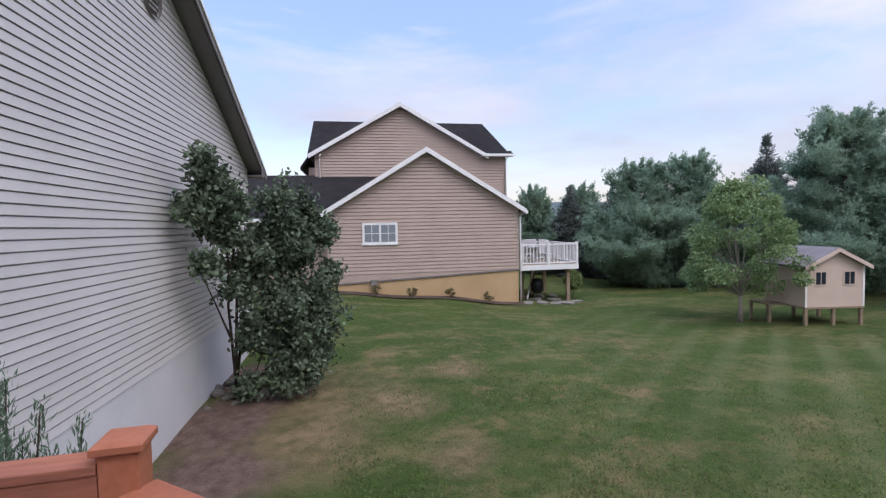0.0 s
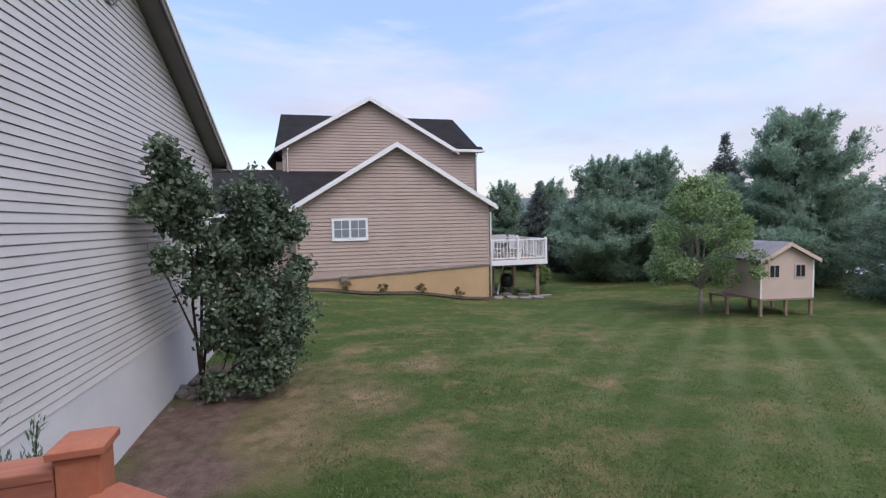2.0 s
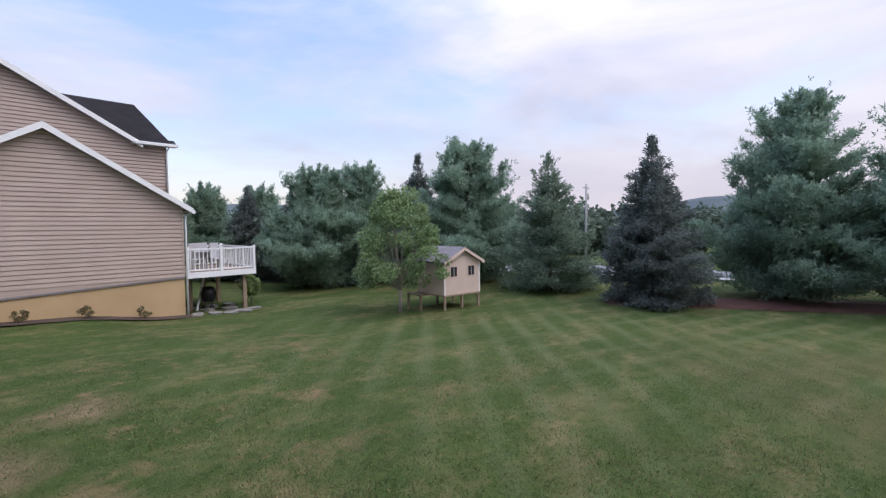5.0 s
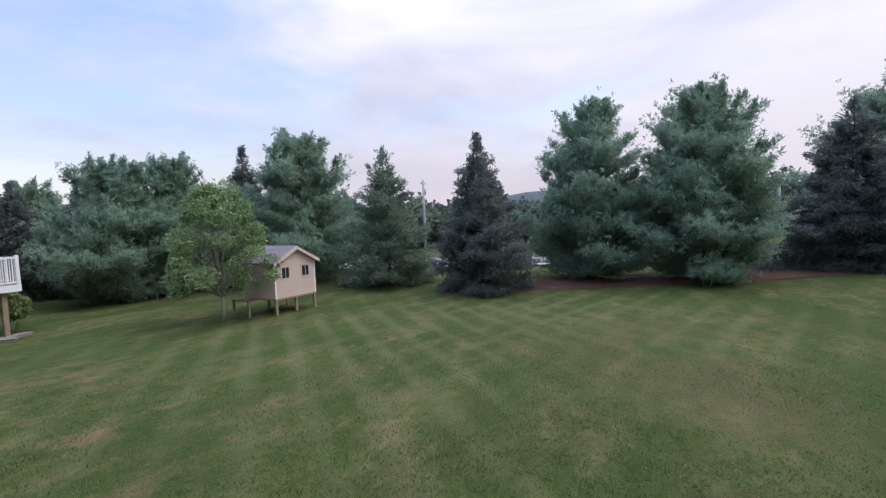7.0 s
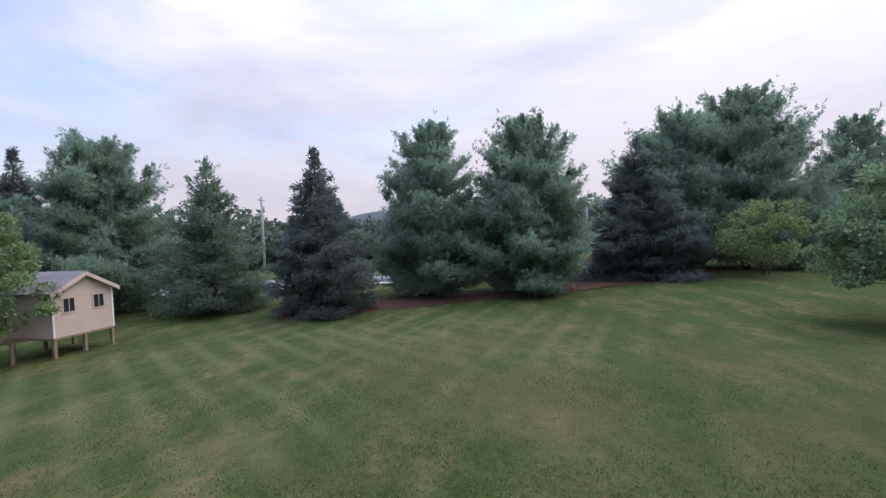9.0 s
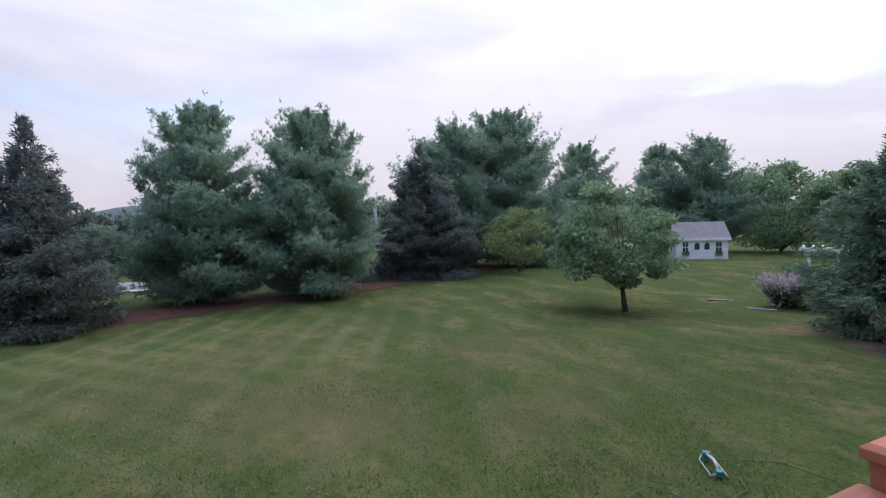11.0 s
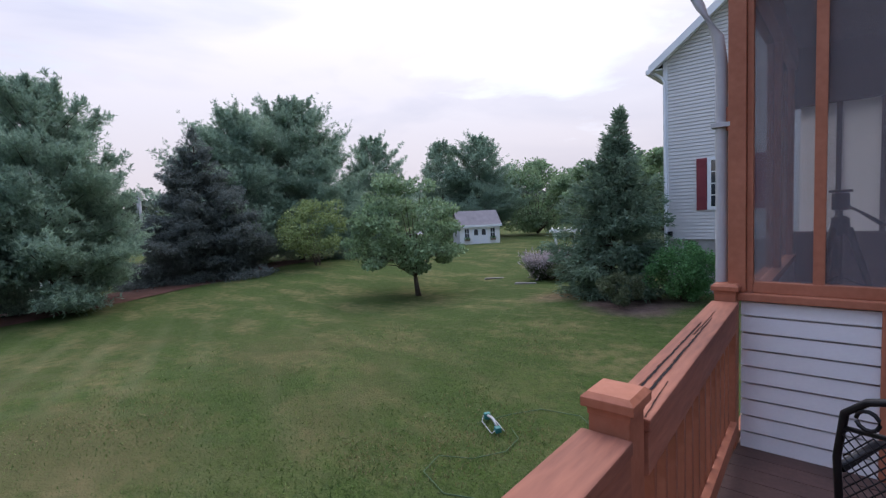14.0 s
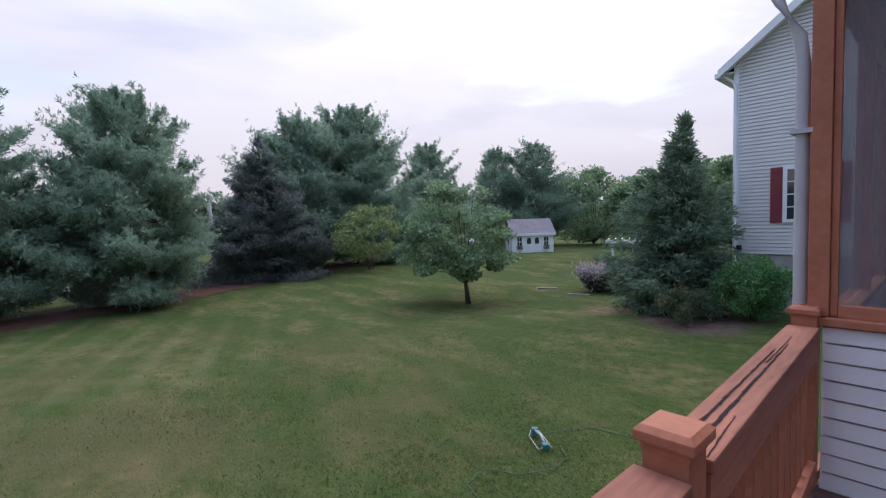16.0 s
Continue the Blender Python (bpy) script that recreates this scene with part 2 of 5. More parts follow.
def gmix(fac, a, b):
    x = gn.new("ShaderNodeMix")
    x.data_type = "RGBA"
    gl.new(fac, x.inputs[0])
    for i, v in ((6, a), (7, b)):
        if isinstance(v, tuple):
            x.inputs[i].default_value = (*v, 1)
        else:
            gl.new(v, x.inputs[i])
    return x.outputs[2]


def gramp(fac, lo, hi):
    r = gn.new("ShaderNodeMapRange")
    r.inputs["From Min"].default_value, r.inputs["From Max"].default_value = lo, hi
    gl.new(fac, r.inputs[0])
    return r.outputs[0]


def gmath(op, a, b):
    x = gn.new("ShaderNodeMath")
    x.operation = op
    for i, v in enumerate((a, b)):
        if isinstance(v, (int, float)):
            x.inputs[i].default_value = v
        else:
            gl.new(v, x.inputs[i])
    return x.outputs[0]


def gspot(cx, cy, radius, soft):
    """1 inside a ragged round patch, 0 outside."""
    mp = gn.new("ShaderNodeMapping")
    mp.inputs["Location"].default_value = (-cx, -cy, 0)
    gl.new(gt.outputs["Object"], mp.inputs[0])
    flat = gn.new("ShaderNodeVectorMath")
    flat.operation = "MULTIPLY"
    flat.inputs[1].default_value = (1, 1, 0)
    gl.new(mp.outputs[0], flat.inputs[0])
    ln = gn.new("ShaderNodeVectorMath")
    ln.operation = "LENGTH"
    gl.new(flat.outputs[0], ln.inputs[0])
    ragged = gmath("ADD", ln.outputs["Value"], gmath("MULTIPLY", gmath("SUBTRACT", gnoise(1.1, 5.0), 0.5), radius * 0.9))
    return gramp(ragged, radius, radius - soft)


green = gmix(gramp(gnoise(0.35, 5.0), 0.35, 0.65), (0.045, 0.076, 0.014), (0.070, 0.107, 0.022))
green = gmix(gmath("MULTIPLY", gramp(gnoise(9.0, 4.0), 0.3, 0.75), 0.8), green, (0.080, 0.105, 0.039))
green = gmix(gmath("MULTIPLY", gramp(gnoise(26.0, 3.0), 0.62, 0.35), 0.45), green, (0.021, 0.036, 0.010))
green = gmix(gmath("MULTIPLY", gramp(gnoise(7.5, 5.0, None, 0.7), 0.50, 0.30), 0.75), green, (0.018, 0.033, 0.009))
green = gmix(gmath("MULTIPLY", gramp(gnoise(4.5, 6.0, None, 0.7), 0.55, 0.75), 0.5), green, (0.123, 0.135, 0.053))
green = gmix(gmath("MULTIPLY", gramp(gnoise(2.2, 5.0), 0.62, 0.38), 0.25), green, (0.034, 0.057, 0.015))
stripe = gn.new("ShaderNodeTexWave")
stripe.inputs["Scale"].default_value, stripe.inputs["Distortion"].default_value, stripe.inputs["Detail Scale"].default_value = 0.30, 1.2, 0.6
smap = gn.new("ShaderNodeMapping")
smap.inputs["Rotation"].default_value = (0, 0, radians(50))
gl.new(gt.outputs["Object"], smap.inputs[0])
gl.new(smap.outputs[0], stripe.inputs["Vector"])
green = gmix(gmath("MULTIPLY", gramp(stripe.outputs[1], 0.40, 1.0), gmath("MULTIPLY", gramp(gnoise(0.35, 3.0), 0.25, 0.60), gmath("MULTIPLY", gspot(12.0, 5.0, 12.0, 9.0), 0.58))), green, (0.123, 0.138, 0.064))
cross = gn.new("ShaderNodeTexWave")
cross.inputs["Scale"].default_value, cross.inputs["Distortion"].default_value, cross.inputs["Detail Scale"].default_value = 0.26, 1.0, 0.6
cmap = gn.new("ShaderNodeMapping")
cmap.inputs["Rotation"].default_value = (0, 0, radians(113))
gl.new(gt.outputs["Object"], cmap.inputs[0])
gl.new(cmap.outputs[0], cross.inputs["Vector"])
green = gmix(gmath("MULTIPLY", gramp(cross.outputs[1], 0.55, 1.0), gmath("MULTIPLY", gramp(gnoise(0.30, 3.0), 0.35, 0.62), gmath("MULTIPLY", gspot(15.0, -1.0, 13.0, 9.0), 0.5))), green, (0.118, 0.132, 0.060))
dry = gmath("MULTIPLY", gramp(gnoise(0.75, 6.0, (64, 0.5, 1.2), 0.65), 0.46, 0.66), gramp(gnoise(3.5, 4.0), 0.3, 0.65))
green = gmix(gmath("MULTIPLY", dry, 0.75), green, (0.193, 0.156, 0.075))
worn = gmath("MULTIPLY", gspot(11.0, -4.0, 8.0, 6.0), gramp(gnoise(0.45, 5.0), 0.40, 0.62))
green = gmix(gmath("MULTIPLY", worn, 0.55), green, (0.115, 0.097, 0.045))
yard = gspot(3.5, 8.0, 6.5, 4.5)
scar = gmath("MULTIPLY", gramp(gnoise(0.9, 6.0, (64, 0.8, 1.0), 0.7), 0.54, 0.66), yard)
green = gmix(gmath("MULTIPLY", scar, 0.9), green, (0.205, 0.143, 0.078))
soil_colour = gmix(gramp(gnoise(5.0, 6.0), 0.3, 0.7), (0.085, 0.058, 0.048), (0.18, 0.125, 0.10))
straw = gmix(gramp(gnoise(4.0, 6.0), 0.35, 0.7), (0.105, 0.09, 0.044), (0.24, 0.17, 0.10))
c = green
for cx, cy, r in ((-1.1, 7.8, 2.2), (-0.9, 5.9, 1.5), (0.7, 7.0, 1.0), (2.2, 8.6, 0.9), (1.2, 4.9, 0.7)):
    c = gmix(gmath("MULTIPLY", gspot(cx, cy, r, r * 0.75), 0.85), c, straw)
for cx, cy, r, soft, colour in ((-2.3, 6.9, 1.15, 0.5, soil_colour), (-2.0, 5.3, 1.0, 0.5, soil_colour), (-1.7, 7.9, 0.9, 0.5, soil_colour), (-2.1, 9.2, 1.2, 0.5, soil_colour), (-2.6, 4.6, 1.1, 0.4, soil_colour), (8.5, -15.2, 1.1, 0.8, straw), (5.9, -14.7, 1.6, 0.8, soil_colour), (-1.0, 18.0, 1.2, 0.4, soil_colour)):
    c = gmix(gspot(cx, cy, r, soft), c, colour)
gl.new(c, gb.inputs["Base Color"])
gbump = gn.new("ShaderNodeBump")
gbump.inputs["Strength"].default_value, gbump.inputs["Distance"].default_value = 0.8, 0.05
gl.new(gnoise(28.0, 5.0), gbump.inputs["Height"])
gl.new(gbump.outputs[0], gb.inputs["Normal"])
MULCH = mat("red_mulch", (0.06, 0.028, 0.02), (0.13, 0.06, 0.042), 2.0, 0.95, 0.6, 25, dist=0.04)
DARK_MULCH = mat("dark_soil", (0.05, 0.036, 0.028), (0.10, 0.072, 0.055), 2.0, 0.95, 0.6, 25, dist=0.04)
ROCK = mat("dull_rock", (0.09, 0.08, 0.072), (0.17, 0.155, 0.14), 6.0, 0.95, 0.4, 25)
GRASS = leaf_mat("grass_blades", (0.075, 0.13, 0.033), (0.15, 0.21, 0.066), 0.9, island=0.4)
DRY_GRASS = leaf_mat("dry_blades", (0.19, 0.16, 0.08), (0.28, 0.225, 0.12), 0.9, island=0.3)


# ---- builders ----
def link(name, bm, material, parent=None, label="", m=None):
    me = bpy.data.meshes.new(name)
    bm.to_mesh(me)
    bm.free()
    for x in (material if isinstance(material, (list, tuple)) else [material]):
        me.materials.append(x)
    ob = new(name, me)
    if m is not None:
        ob.matrix_basis = m
    if parent:
        ob.parent = parent
    return tagged(ob, label) if label else ob


def part(name, bm, material, parent, label=""):
    return link(name, bm, material, parent, label)


def thing(name, label, category, m=Matrix(), group="", kind=""):
    ob = new(name)
    ob.empty_display_size = 0.2
    ob.matrix_basis = m
    return tagged(ob, label, category, group, kind)


def shared(name, me, parent, m):
    ob = new(name, me)
    ob.parent, ob.matrix_basis = parent, m
    return ob


def box(x0, y0, z0, x1, y1, z1, bm=None, m=None, bevel=0.0):
    b = bmesh.new()
    bmesh.ops.create_cube(b, size=1, matrix=Matrix.Translation(((x0 + x1) / 2, (y0 + y1) / 2, (z0 + z1) / 2)) @ Matrix.Diagonal((abs(x1 - x0), abs(y1 - y0), abs(z1 - z0), 1)))
    if bevel:
        bmesh.ops.bevel(b, geom=list(b.edges), offset=bevel, segments=2, affect="EDGES", profile=0.6)
    if m is not None:
        b.transform(m)
    return into(b, bm)


def into(b, bm):
    if bm is None:
        return b
    me = bpy.data.meshes.new("tmp")
    b.to_mesh(me)
    b.free()
    bm.from_mesh(me)
    bpy.data.meshes.remove(me)
    return bm


def tube(points, radii, sides=8, bm=None, flat=1.0):
    """A tapered tube along points."""
    b = bmesh.new()
    pts = [Vector(p) for p in points]
    if isinstance(radii, (int, float)):
        radii = [radii] * len(pts)
    radii = [float(r) for r in radii]
    rings = []
    for i, p in enumerate(pts):
        d = (pts[min(i + 1, len(pts) - 1)] - pts[max(i - 1, 0)]).normalized()
        u = d.orthogonal().normalized() if abs(d.z) > 0.95 else d.cross(Vector((0, 0, 1))).normalized()
        v = d.cross(u)
        rings.append([b.verts.new(p + radii[i] * (math.cos(a) * u + flat * math.sin(a) * v)) for a in (2 * math.pi * k / sides for k in range(sides))])
    for r0, r1 in zip(rings, rings[1:]):
        for k in range(sides):
            b.faces.new((r0[k], r0[(k + 1) % sides], r1[(k + 1) % sides], r1[k]))
    b.faces.new(list(reversed(rings[0])))
    b.faces.new(rings[-1])
    bmesh.ops.recalc_face_normals(b, faces=list(b.faces))
    for f in b.faces:
        f.smooth = sides > 5
    return into(b, bm)


def prism(outline, depth, m=None, bm=None):
    """An outline in local x, z pushed out along y from 0 to depth."""
    b = bmesh.new()
    lo = [b.verts.new((x, 0, z)) for x, z in outline]
    hi = [b.verts.new((x, depth, z)) for x, z in outline]
    n = len(outline)
    b.faces.new(lo)
    b.faces.new(list(reversed(hi)))
    for i in range(n):
        b.faces.new((lo[i], hi[i], hi[(i + 1) % n], lo[(i + 1) % n]))
    bmesh.ops.recalc_face_normals(b, faces=list(b.faces))
    if m is not None:
        b.transform(m)
    return into(b, bm)


def course(x0a, x1a, x0b, x1b, z0, z1, lip=0.014, bm=None, share=0.13):
    """One siding board: it leans out to a lip at its foot. Local x along the wall, -y outwards."""
    b = bm if bm is not None else bmesh.new()
    g = (z1 - z0) * share
    v = [b.verts.new(p) for p in ((x0a, -lip, z0), (x1a, -lip, z0), (x1b, -0.006, z1 - g), (x0b, -0.006, z1 - g), (x0b, 0.026, z1 - g), (x1b, 0.026, z1 - g), (x1b, 0.026, z1), (x0b, 0.026, z1), (x0a, 0.026, z0), (x1a, 0.026, z0))]
    b.faces.new((v[0], v[1], v[2], v[3]))
    b.faces.new((v[3], v[2], v[5], v[4]))
    b.faces.new((v[4], v[5], v[6], v[7]))
    b.faces.new((v[0], v[8], v[9], v[1]))
    return b


def np_mesh(name, verts, faces, material, parent=None, smooth=False):
    """A mesh from arrays: verts (n, 3), faces (m, k)."""
    me = bpy.data.meshes.new(name)
    k = faces.shape[1]
    me.vertices.add(len(verts))
    me.vertices.foreach_set("co", np.ascontiguousarray(verts, dtype=np.float32).ravel())
    me.loops.add(faces.size)
    me.loops.foreach_set("vertex_index", np.ascontiguousarray(faces, dtype=np.int32).ravel())
    me.polygons.add(len(faces))
    me.polygons.foreach_set("loop_start", np.arange(0, faces.size, k, dtype=np.int32))
    me.update(calc_edges=True)
    me.materials.append(material)
    ob = new(name, me)
    if parent:
        ob.parent = parent
    return ob


def leaves(points, length, width, rng, up=0.3, along=None, jitter=1.0):
    """Pointed leaves (two triangles each) at points; along: the way each one points, or at random."""
    n = len(points)
    d = rng.normal(size=(n, 3)) * jitter
    d[:, 2] += up
    if along is not None:
        d += along
    d /= np.linalg.norm(d, axis=1, keepdims=True) + 1e-9
    s = np.cross(d, rng.normal(size=(n, 3)))
    s /= np.linalg.norm(s, axis=1, keepdims=True) + 1e-9
    ln = (length * rng.uniform(0.65, 1.3, n))[:, None]
    w = (width * rng.uniform(0.7, 1.25, n))[:, None]
    v = np.stack((points, points + d * ln * 0.45 + s * w / 2, points + d * ln, points + d * ln * 0.45 - s * w / 2), axis=1).reshape(-1, 3)
    f = np.arange(4 * n).reshape(n, 4)
    return v, f


def tree_thing(name, x, y, z, label, category, group=""):
    return thing(name, label, category, pose(x, y, z), group)


def conifer(name, x, y, z, height, spread, seed, material, label, kind="pine", group="conifers along the road", bare=0.06, density=1.0, lean=None):
    """pine: open tiers of upswept limbs with tufts; spruce: a close cone of drooping limbs; fir: a soft thin cone."""
    rng = np.random.default_rng(seed)
    height *= 0.925 if kind == "pine" else 0.965
    root = tree_thing(name, x, y, z, label, "tree", group)
    sway = rng.normal(0, 0.012 * height, 2) if lean is None else np.array(lean)
    stem = [(sway[0] * t * t, sway[1] * t * t, height * t) for t in (-0.02, 0.15, 0.4, 0.7, 0.97)]
    r0 = 0.018 * height
    trunk = tube(stem, [r0 * 1.25, r0, r0 * 0.75, r0 * 0.42, 0.015], 8)
    starts, ways = [], []
    step = (0.74 if kind == "pine" else 0.30) * (height / 9) ** 0.5
    h = bare * height
    lobes = rng.uniform(0.72, 1.2, 12)
    while h < height * 0.985:
        t = h / height
        if kind == "pine":
            reach = spread * min(1.0, 0.80 + 1.0 * t) * (1 - max(0, t - 0.22) / 0.79) ** 0.66
            count = int(rng.integers(6, 9))
        elif kind == "spruce":
            reach = 1.42 * spread * (1 - t) ** 1.0 * min(1.0, 0.62 + 2.0 * t) + 0.02
            count = int(rng.integers(8, 12))
        else:
            reach = spread * (1 - t) ** 0.85 + 0.08
            count = int(rng.integers(6, 9))
        turn0 = rng.uniform(0, 6.28)
        for k in range(count):
            a = turn0 + 6.283 * k / count + rng.normal(0, 0.25)
            ln = max(0.12, reach * lobes[int(a * 12 / 6.283) % 12] * rng.uniform(0.62, 1.12))
            rise = {"pine": 0.10 + 0.75 * t * t, "spruce": -0.30 + 0.75 * t, "fir": 0.02 + 0.5 * t}[kind] + rng.normal(0, 0.07) + (0.0 if kind == "pine" else 9.0 * max(0.0, t - 0.84))
            w = np.array((math.cos(a), math.sin(a), rise))
            base = np.array((sway[0] * t * t, sway[1] * t * t, h + rng.normal(0, 0.05 if kind == "pine" else 0.10)))
            curl = {"pine": 0.16, "spruce": 0.16, "fir": 0.1}[kind]
            if ln > 0.5:
                tube([base, base + w * ln * 0.5, base + w * ln * 0.95 + np.array((0, 0, curl * ln * 0.8))], [0.006 * ln + 0.008, 0.005 * ln + 0.006, 0.010], 4, trunk)
            m = int(max(5, ln * ln * (40 if kind == "pine" else 34) * density)) + int(9 * density)
            if kind != "pine" and t > 0.86:
                m = max(3, m // 3)
            u = rng.uniform(0.25 if kind == "pine" else 0.12, 1.0, m) ** 0.75
            wide = rng.normal(0, 0.24 if kind == "pine" else 0.18, m) * ln * (1.15 - 0.55 * u)
            lift = np.zeros(m)
            if kind == "pine":
                # needles gather in flat pads along the outer limb, with gaps between them
                pads = max(2, int(1.0 + ln * 1.5))
                pu, pw = rng.uniform(0.38, 1.0, pads), rng.normal(0, 0.21, pads) * ln
                pick = rng.integers(0, pads, m)
                u = pu[pick] + rng.normal(0, 0.16 + 0.10 * ln, m) / (ln + 0.3)
                wide = pw[pick] * (1.15 - 0.5 * pu[pick]) + rng.normal(0, 0.14 + 0.055 * ln, m)
                lift = rng.normal(0, 0.10, pads)[pick] * ln * 0.6
            p = base + np.outer(u * ln, w)
            p[:, 0] += -math.sin(a) * wide
            p[:, 1] += math.cos(a) * wide
            p[:, 2] += curl * ln * u * u + lift + rng.normal(0, 0.065 + 0.018 * ln if kind == "pine" else 0.05 + 0.02 * ln, m) - (0.0 if kind == "pine" else 0.10) * np.abs(wide)
            starts.append(p)
            out = np.tile(w, (m, 1))
            out[:, 0] += -math.sin(a) * np.sign(wide) * 0.5
            out[:, 1] += math.cos(a) * np.sign(wide) * 0.5
            ways.append(out)
            if kind == "pine" and t > 0.25:
                # upright shoots at the limb's end
                for _ in range(int(rng.integers(2, 5))):
                    at = base + w * ln * rng.uniform(0.6, 1.02) + np.array((0, 0, curl * ln * 0.8))
                    k2 = int(9 * density) + 3
                    rise2 = rng.uniform(0, 1, (k2, 1)) * rng.uniform(0.25, 0.7)
                    starts.append(at + rng.normal(0, 0.03, (k2, 3)) + rise2 * np.array((0.35 * math.cos(a), 0.35 * math.sin(a), 1.0)))
                    ways.append(np.tile((0.3 * math.cos(a), 0.3 * math.sin(a), 1.0), (k2, 1)))
        h += step * rng.uniform(0.75, 1.25) * (1.0 - 0.45 * t)
    # the leader: a bare-sided spike above the last tier
    n = int(40 * density)
    u = rng.uniform(0, 1, n)
    lead = np.stack((sway[0] + rng.normal(0, 0.05, n) * (1 - u), sway[1] + rng.normal(0, 0.05, n) * (1 - u), height * (0.955 + 0.075 * u)), axis=1)
    starts.append(lead)
    ways.append(np.tile((0.0, 0.0, 1.2), (n, 1)))
    part("trunk", trunk, BARK, root)
    p, w = np.concatenate(starts), np.concatenate(ways)
    if kind == "pine":
        # a tuft of long needles at each point
        k = 8
        v, f = leaves(np.repeat(p, k, axis=0) + rng.normal(0, 0.035, (len(p) * k, 3)), 0.19, 0.042, rng, up=0.5, along=np.repeat(w, k, axis=0) * 0.5, jitter=0.75)
    else:
        k = 4
        v, f = leaves(np.repeat(p, k, axis=0) + rng.normal(0, 0.045, (len(p) * k, 3)), 0.17, 0.046, rng, up=-0.12 if kind == "spruce" else 0.1, along=np.repeat(w, k, axis=0) * 0.8, jitter=0.5)
    crown = np_mesh("crown", v, f, material, root)
    return root


def broadleaf(name, x, y, z, seed, material, label, height, spread, fork, stems=1, leaf=0.12, count=9000, group="", flat=0.75, lean=(0.0, 0.0), bark=BARK, droop=0.0, clumps=46, category="tree", puff=1.0, girth=0.021, taper=0.0):
    """Limbs that fork from a short trunk into clumps of leaves inside an uneven crown."""
    rng = np.random.default_rng(seed)
    root = tree_thing(name, x, y, z, label, category, group)
    wood = bmesh.new()
    mid = (height + fork) / 2
    half = (height - fork) / 2
    tips = []
    for s in range(stems):
        a0 = 6.28 * s / max(1, stems) + rng.uniform(0, 1)
        foot = np.array((0.05 * math.cos(a0), 0.05 * math.sin(a0), -0.1)) if stems > 1 else np.array((0, 0, -0.1))
        knee = foot * 3.2 + np.array((lean[0] * fork, lean[1] * fork, fork + 0.1))
        r = girth * height / stems ** 0.5
        tube([foot, foot * 1.2 + (knee - foot) * 0.5, knee], [r * 1.3, r, r * 0.8], 8, wood)
        for k in range(clumps // stems):
            e = rng.normal(size=3)
            e /= np.linalg.norm(e)
            e *= rng.uniform(0.45, 1.0) ** 0.5
            e[:2] *= 1.0 - taper * e[2]
            tip = np.array((lean[0] * height + e[0] * spread, lean[1] * height + e[1] * spread, mid + 0.1 + e[2] * half - droop * (e[0] ** 2 + e[1] ** 2)))
            bend = knee + (tip - knee) * 0.45 + np.array((0, 0, 0.12 * height * rng.uniform(0.2, 0.8)))
            if k % 2 == 0:
                tube([knee, bend, tip], [r * 0.34, r * 0.18, 0.006], 5, wood)
            tips.append(tip)
    tips = np.array(tips)
    part("trunk", wood, bark, root)
    size = puff * spread * rng.uniform(0.16, 0.34, len(tips))
    pick = rng.integers(0, len(tips), count)
    off = rng.normal(size=(count, 3))
    off /= np.linalg.norm(off, axis=1, keepdims=True)
    off *= (rng.uniform(0.15, 1.0, count) ** 0.45 * size[pick])[:, None]
    off[:, 2] *= flat
    p = tips[pick] + off
    p[:, 2] = np.maximum(p[:, 2], fork * 0.55)
    out = off / (np.linalg.norm(off, axis=1, keepdims=True) + 1e-6)
    v, f = leaves(p, leaf, leaf * 0.62, rng, up=-0.05, along=out * 0.8, jitter=0.7)
    np_mesh("crown", v, f, material, root)
    return root


# ---- ground ----
LEVELS = ((-3, 4, -1.40), (-2.6, 9, -1.33), (-0.5, 18, -0.72), (3.5, 17.8, -1.12), (7.6, 17.6, -1.62), (10, 17.4, -1.78), (15, 11, -1.78), (14.5, 13, -1.85), (18, 22, -1.85), (21, 4.5, -1.80),
          (25, 0, -1.80), (25, -5.5, -1.80), (29, -13, -1.75), (25.4, -17.7, -1.25), (32, -20, -1.5), (33, -36, -1.1), (6.4, -15, -1.28), (14.3, -15, -1.80), (5.4, -7.2, -1.72), (8, -18.5, -1.50), (21, -31, -1.15), (5, -15.8, -1.15), (-3, -6, -1.5), (-9, 14, -0.6), (40, 0, -2.0), (60, 25, -2.4), (30, -60, -1.4), (2, 30, -1.0))


def ground_z(x, y):
    x, y = np.asarray(x, float), np.asarray(y, float)
    total, weight = np.zeros_like(x), np.zeros_like(x)
    for a, b, h in LEVELS:
        w = 1.0 / ((x - a) ** 2 + (y - b) ** 2 + 4.0) ** 1.5
        total, weight = total + w * h, weight + w
    return total / weight


def gz(x, y):
    return float(ground_z(x, y))


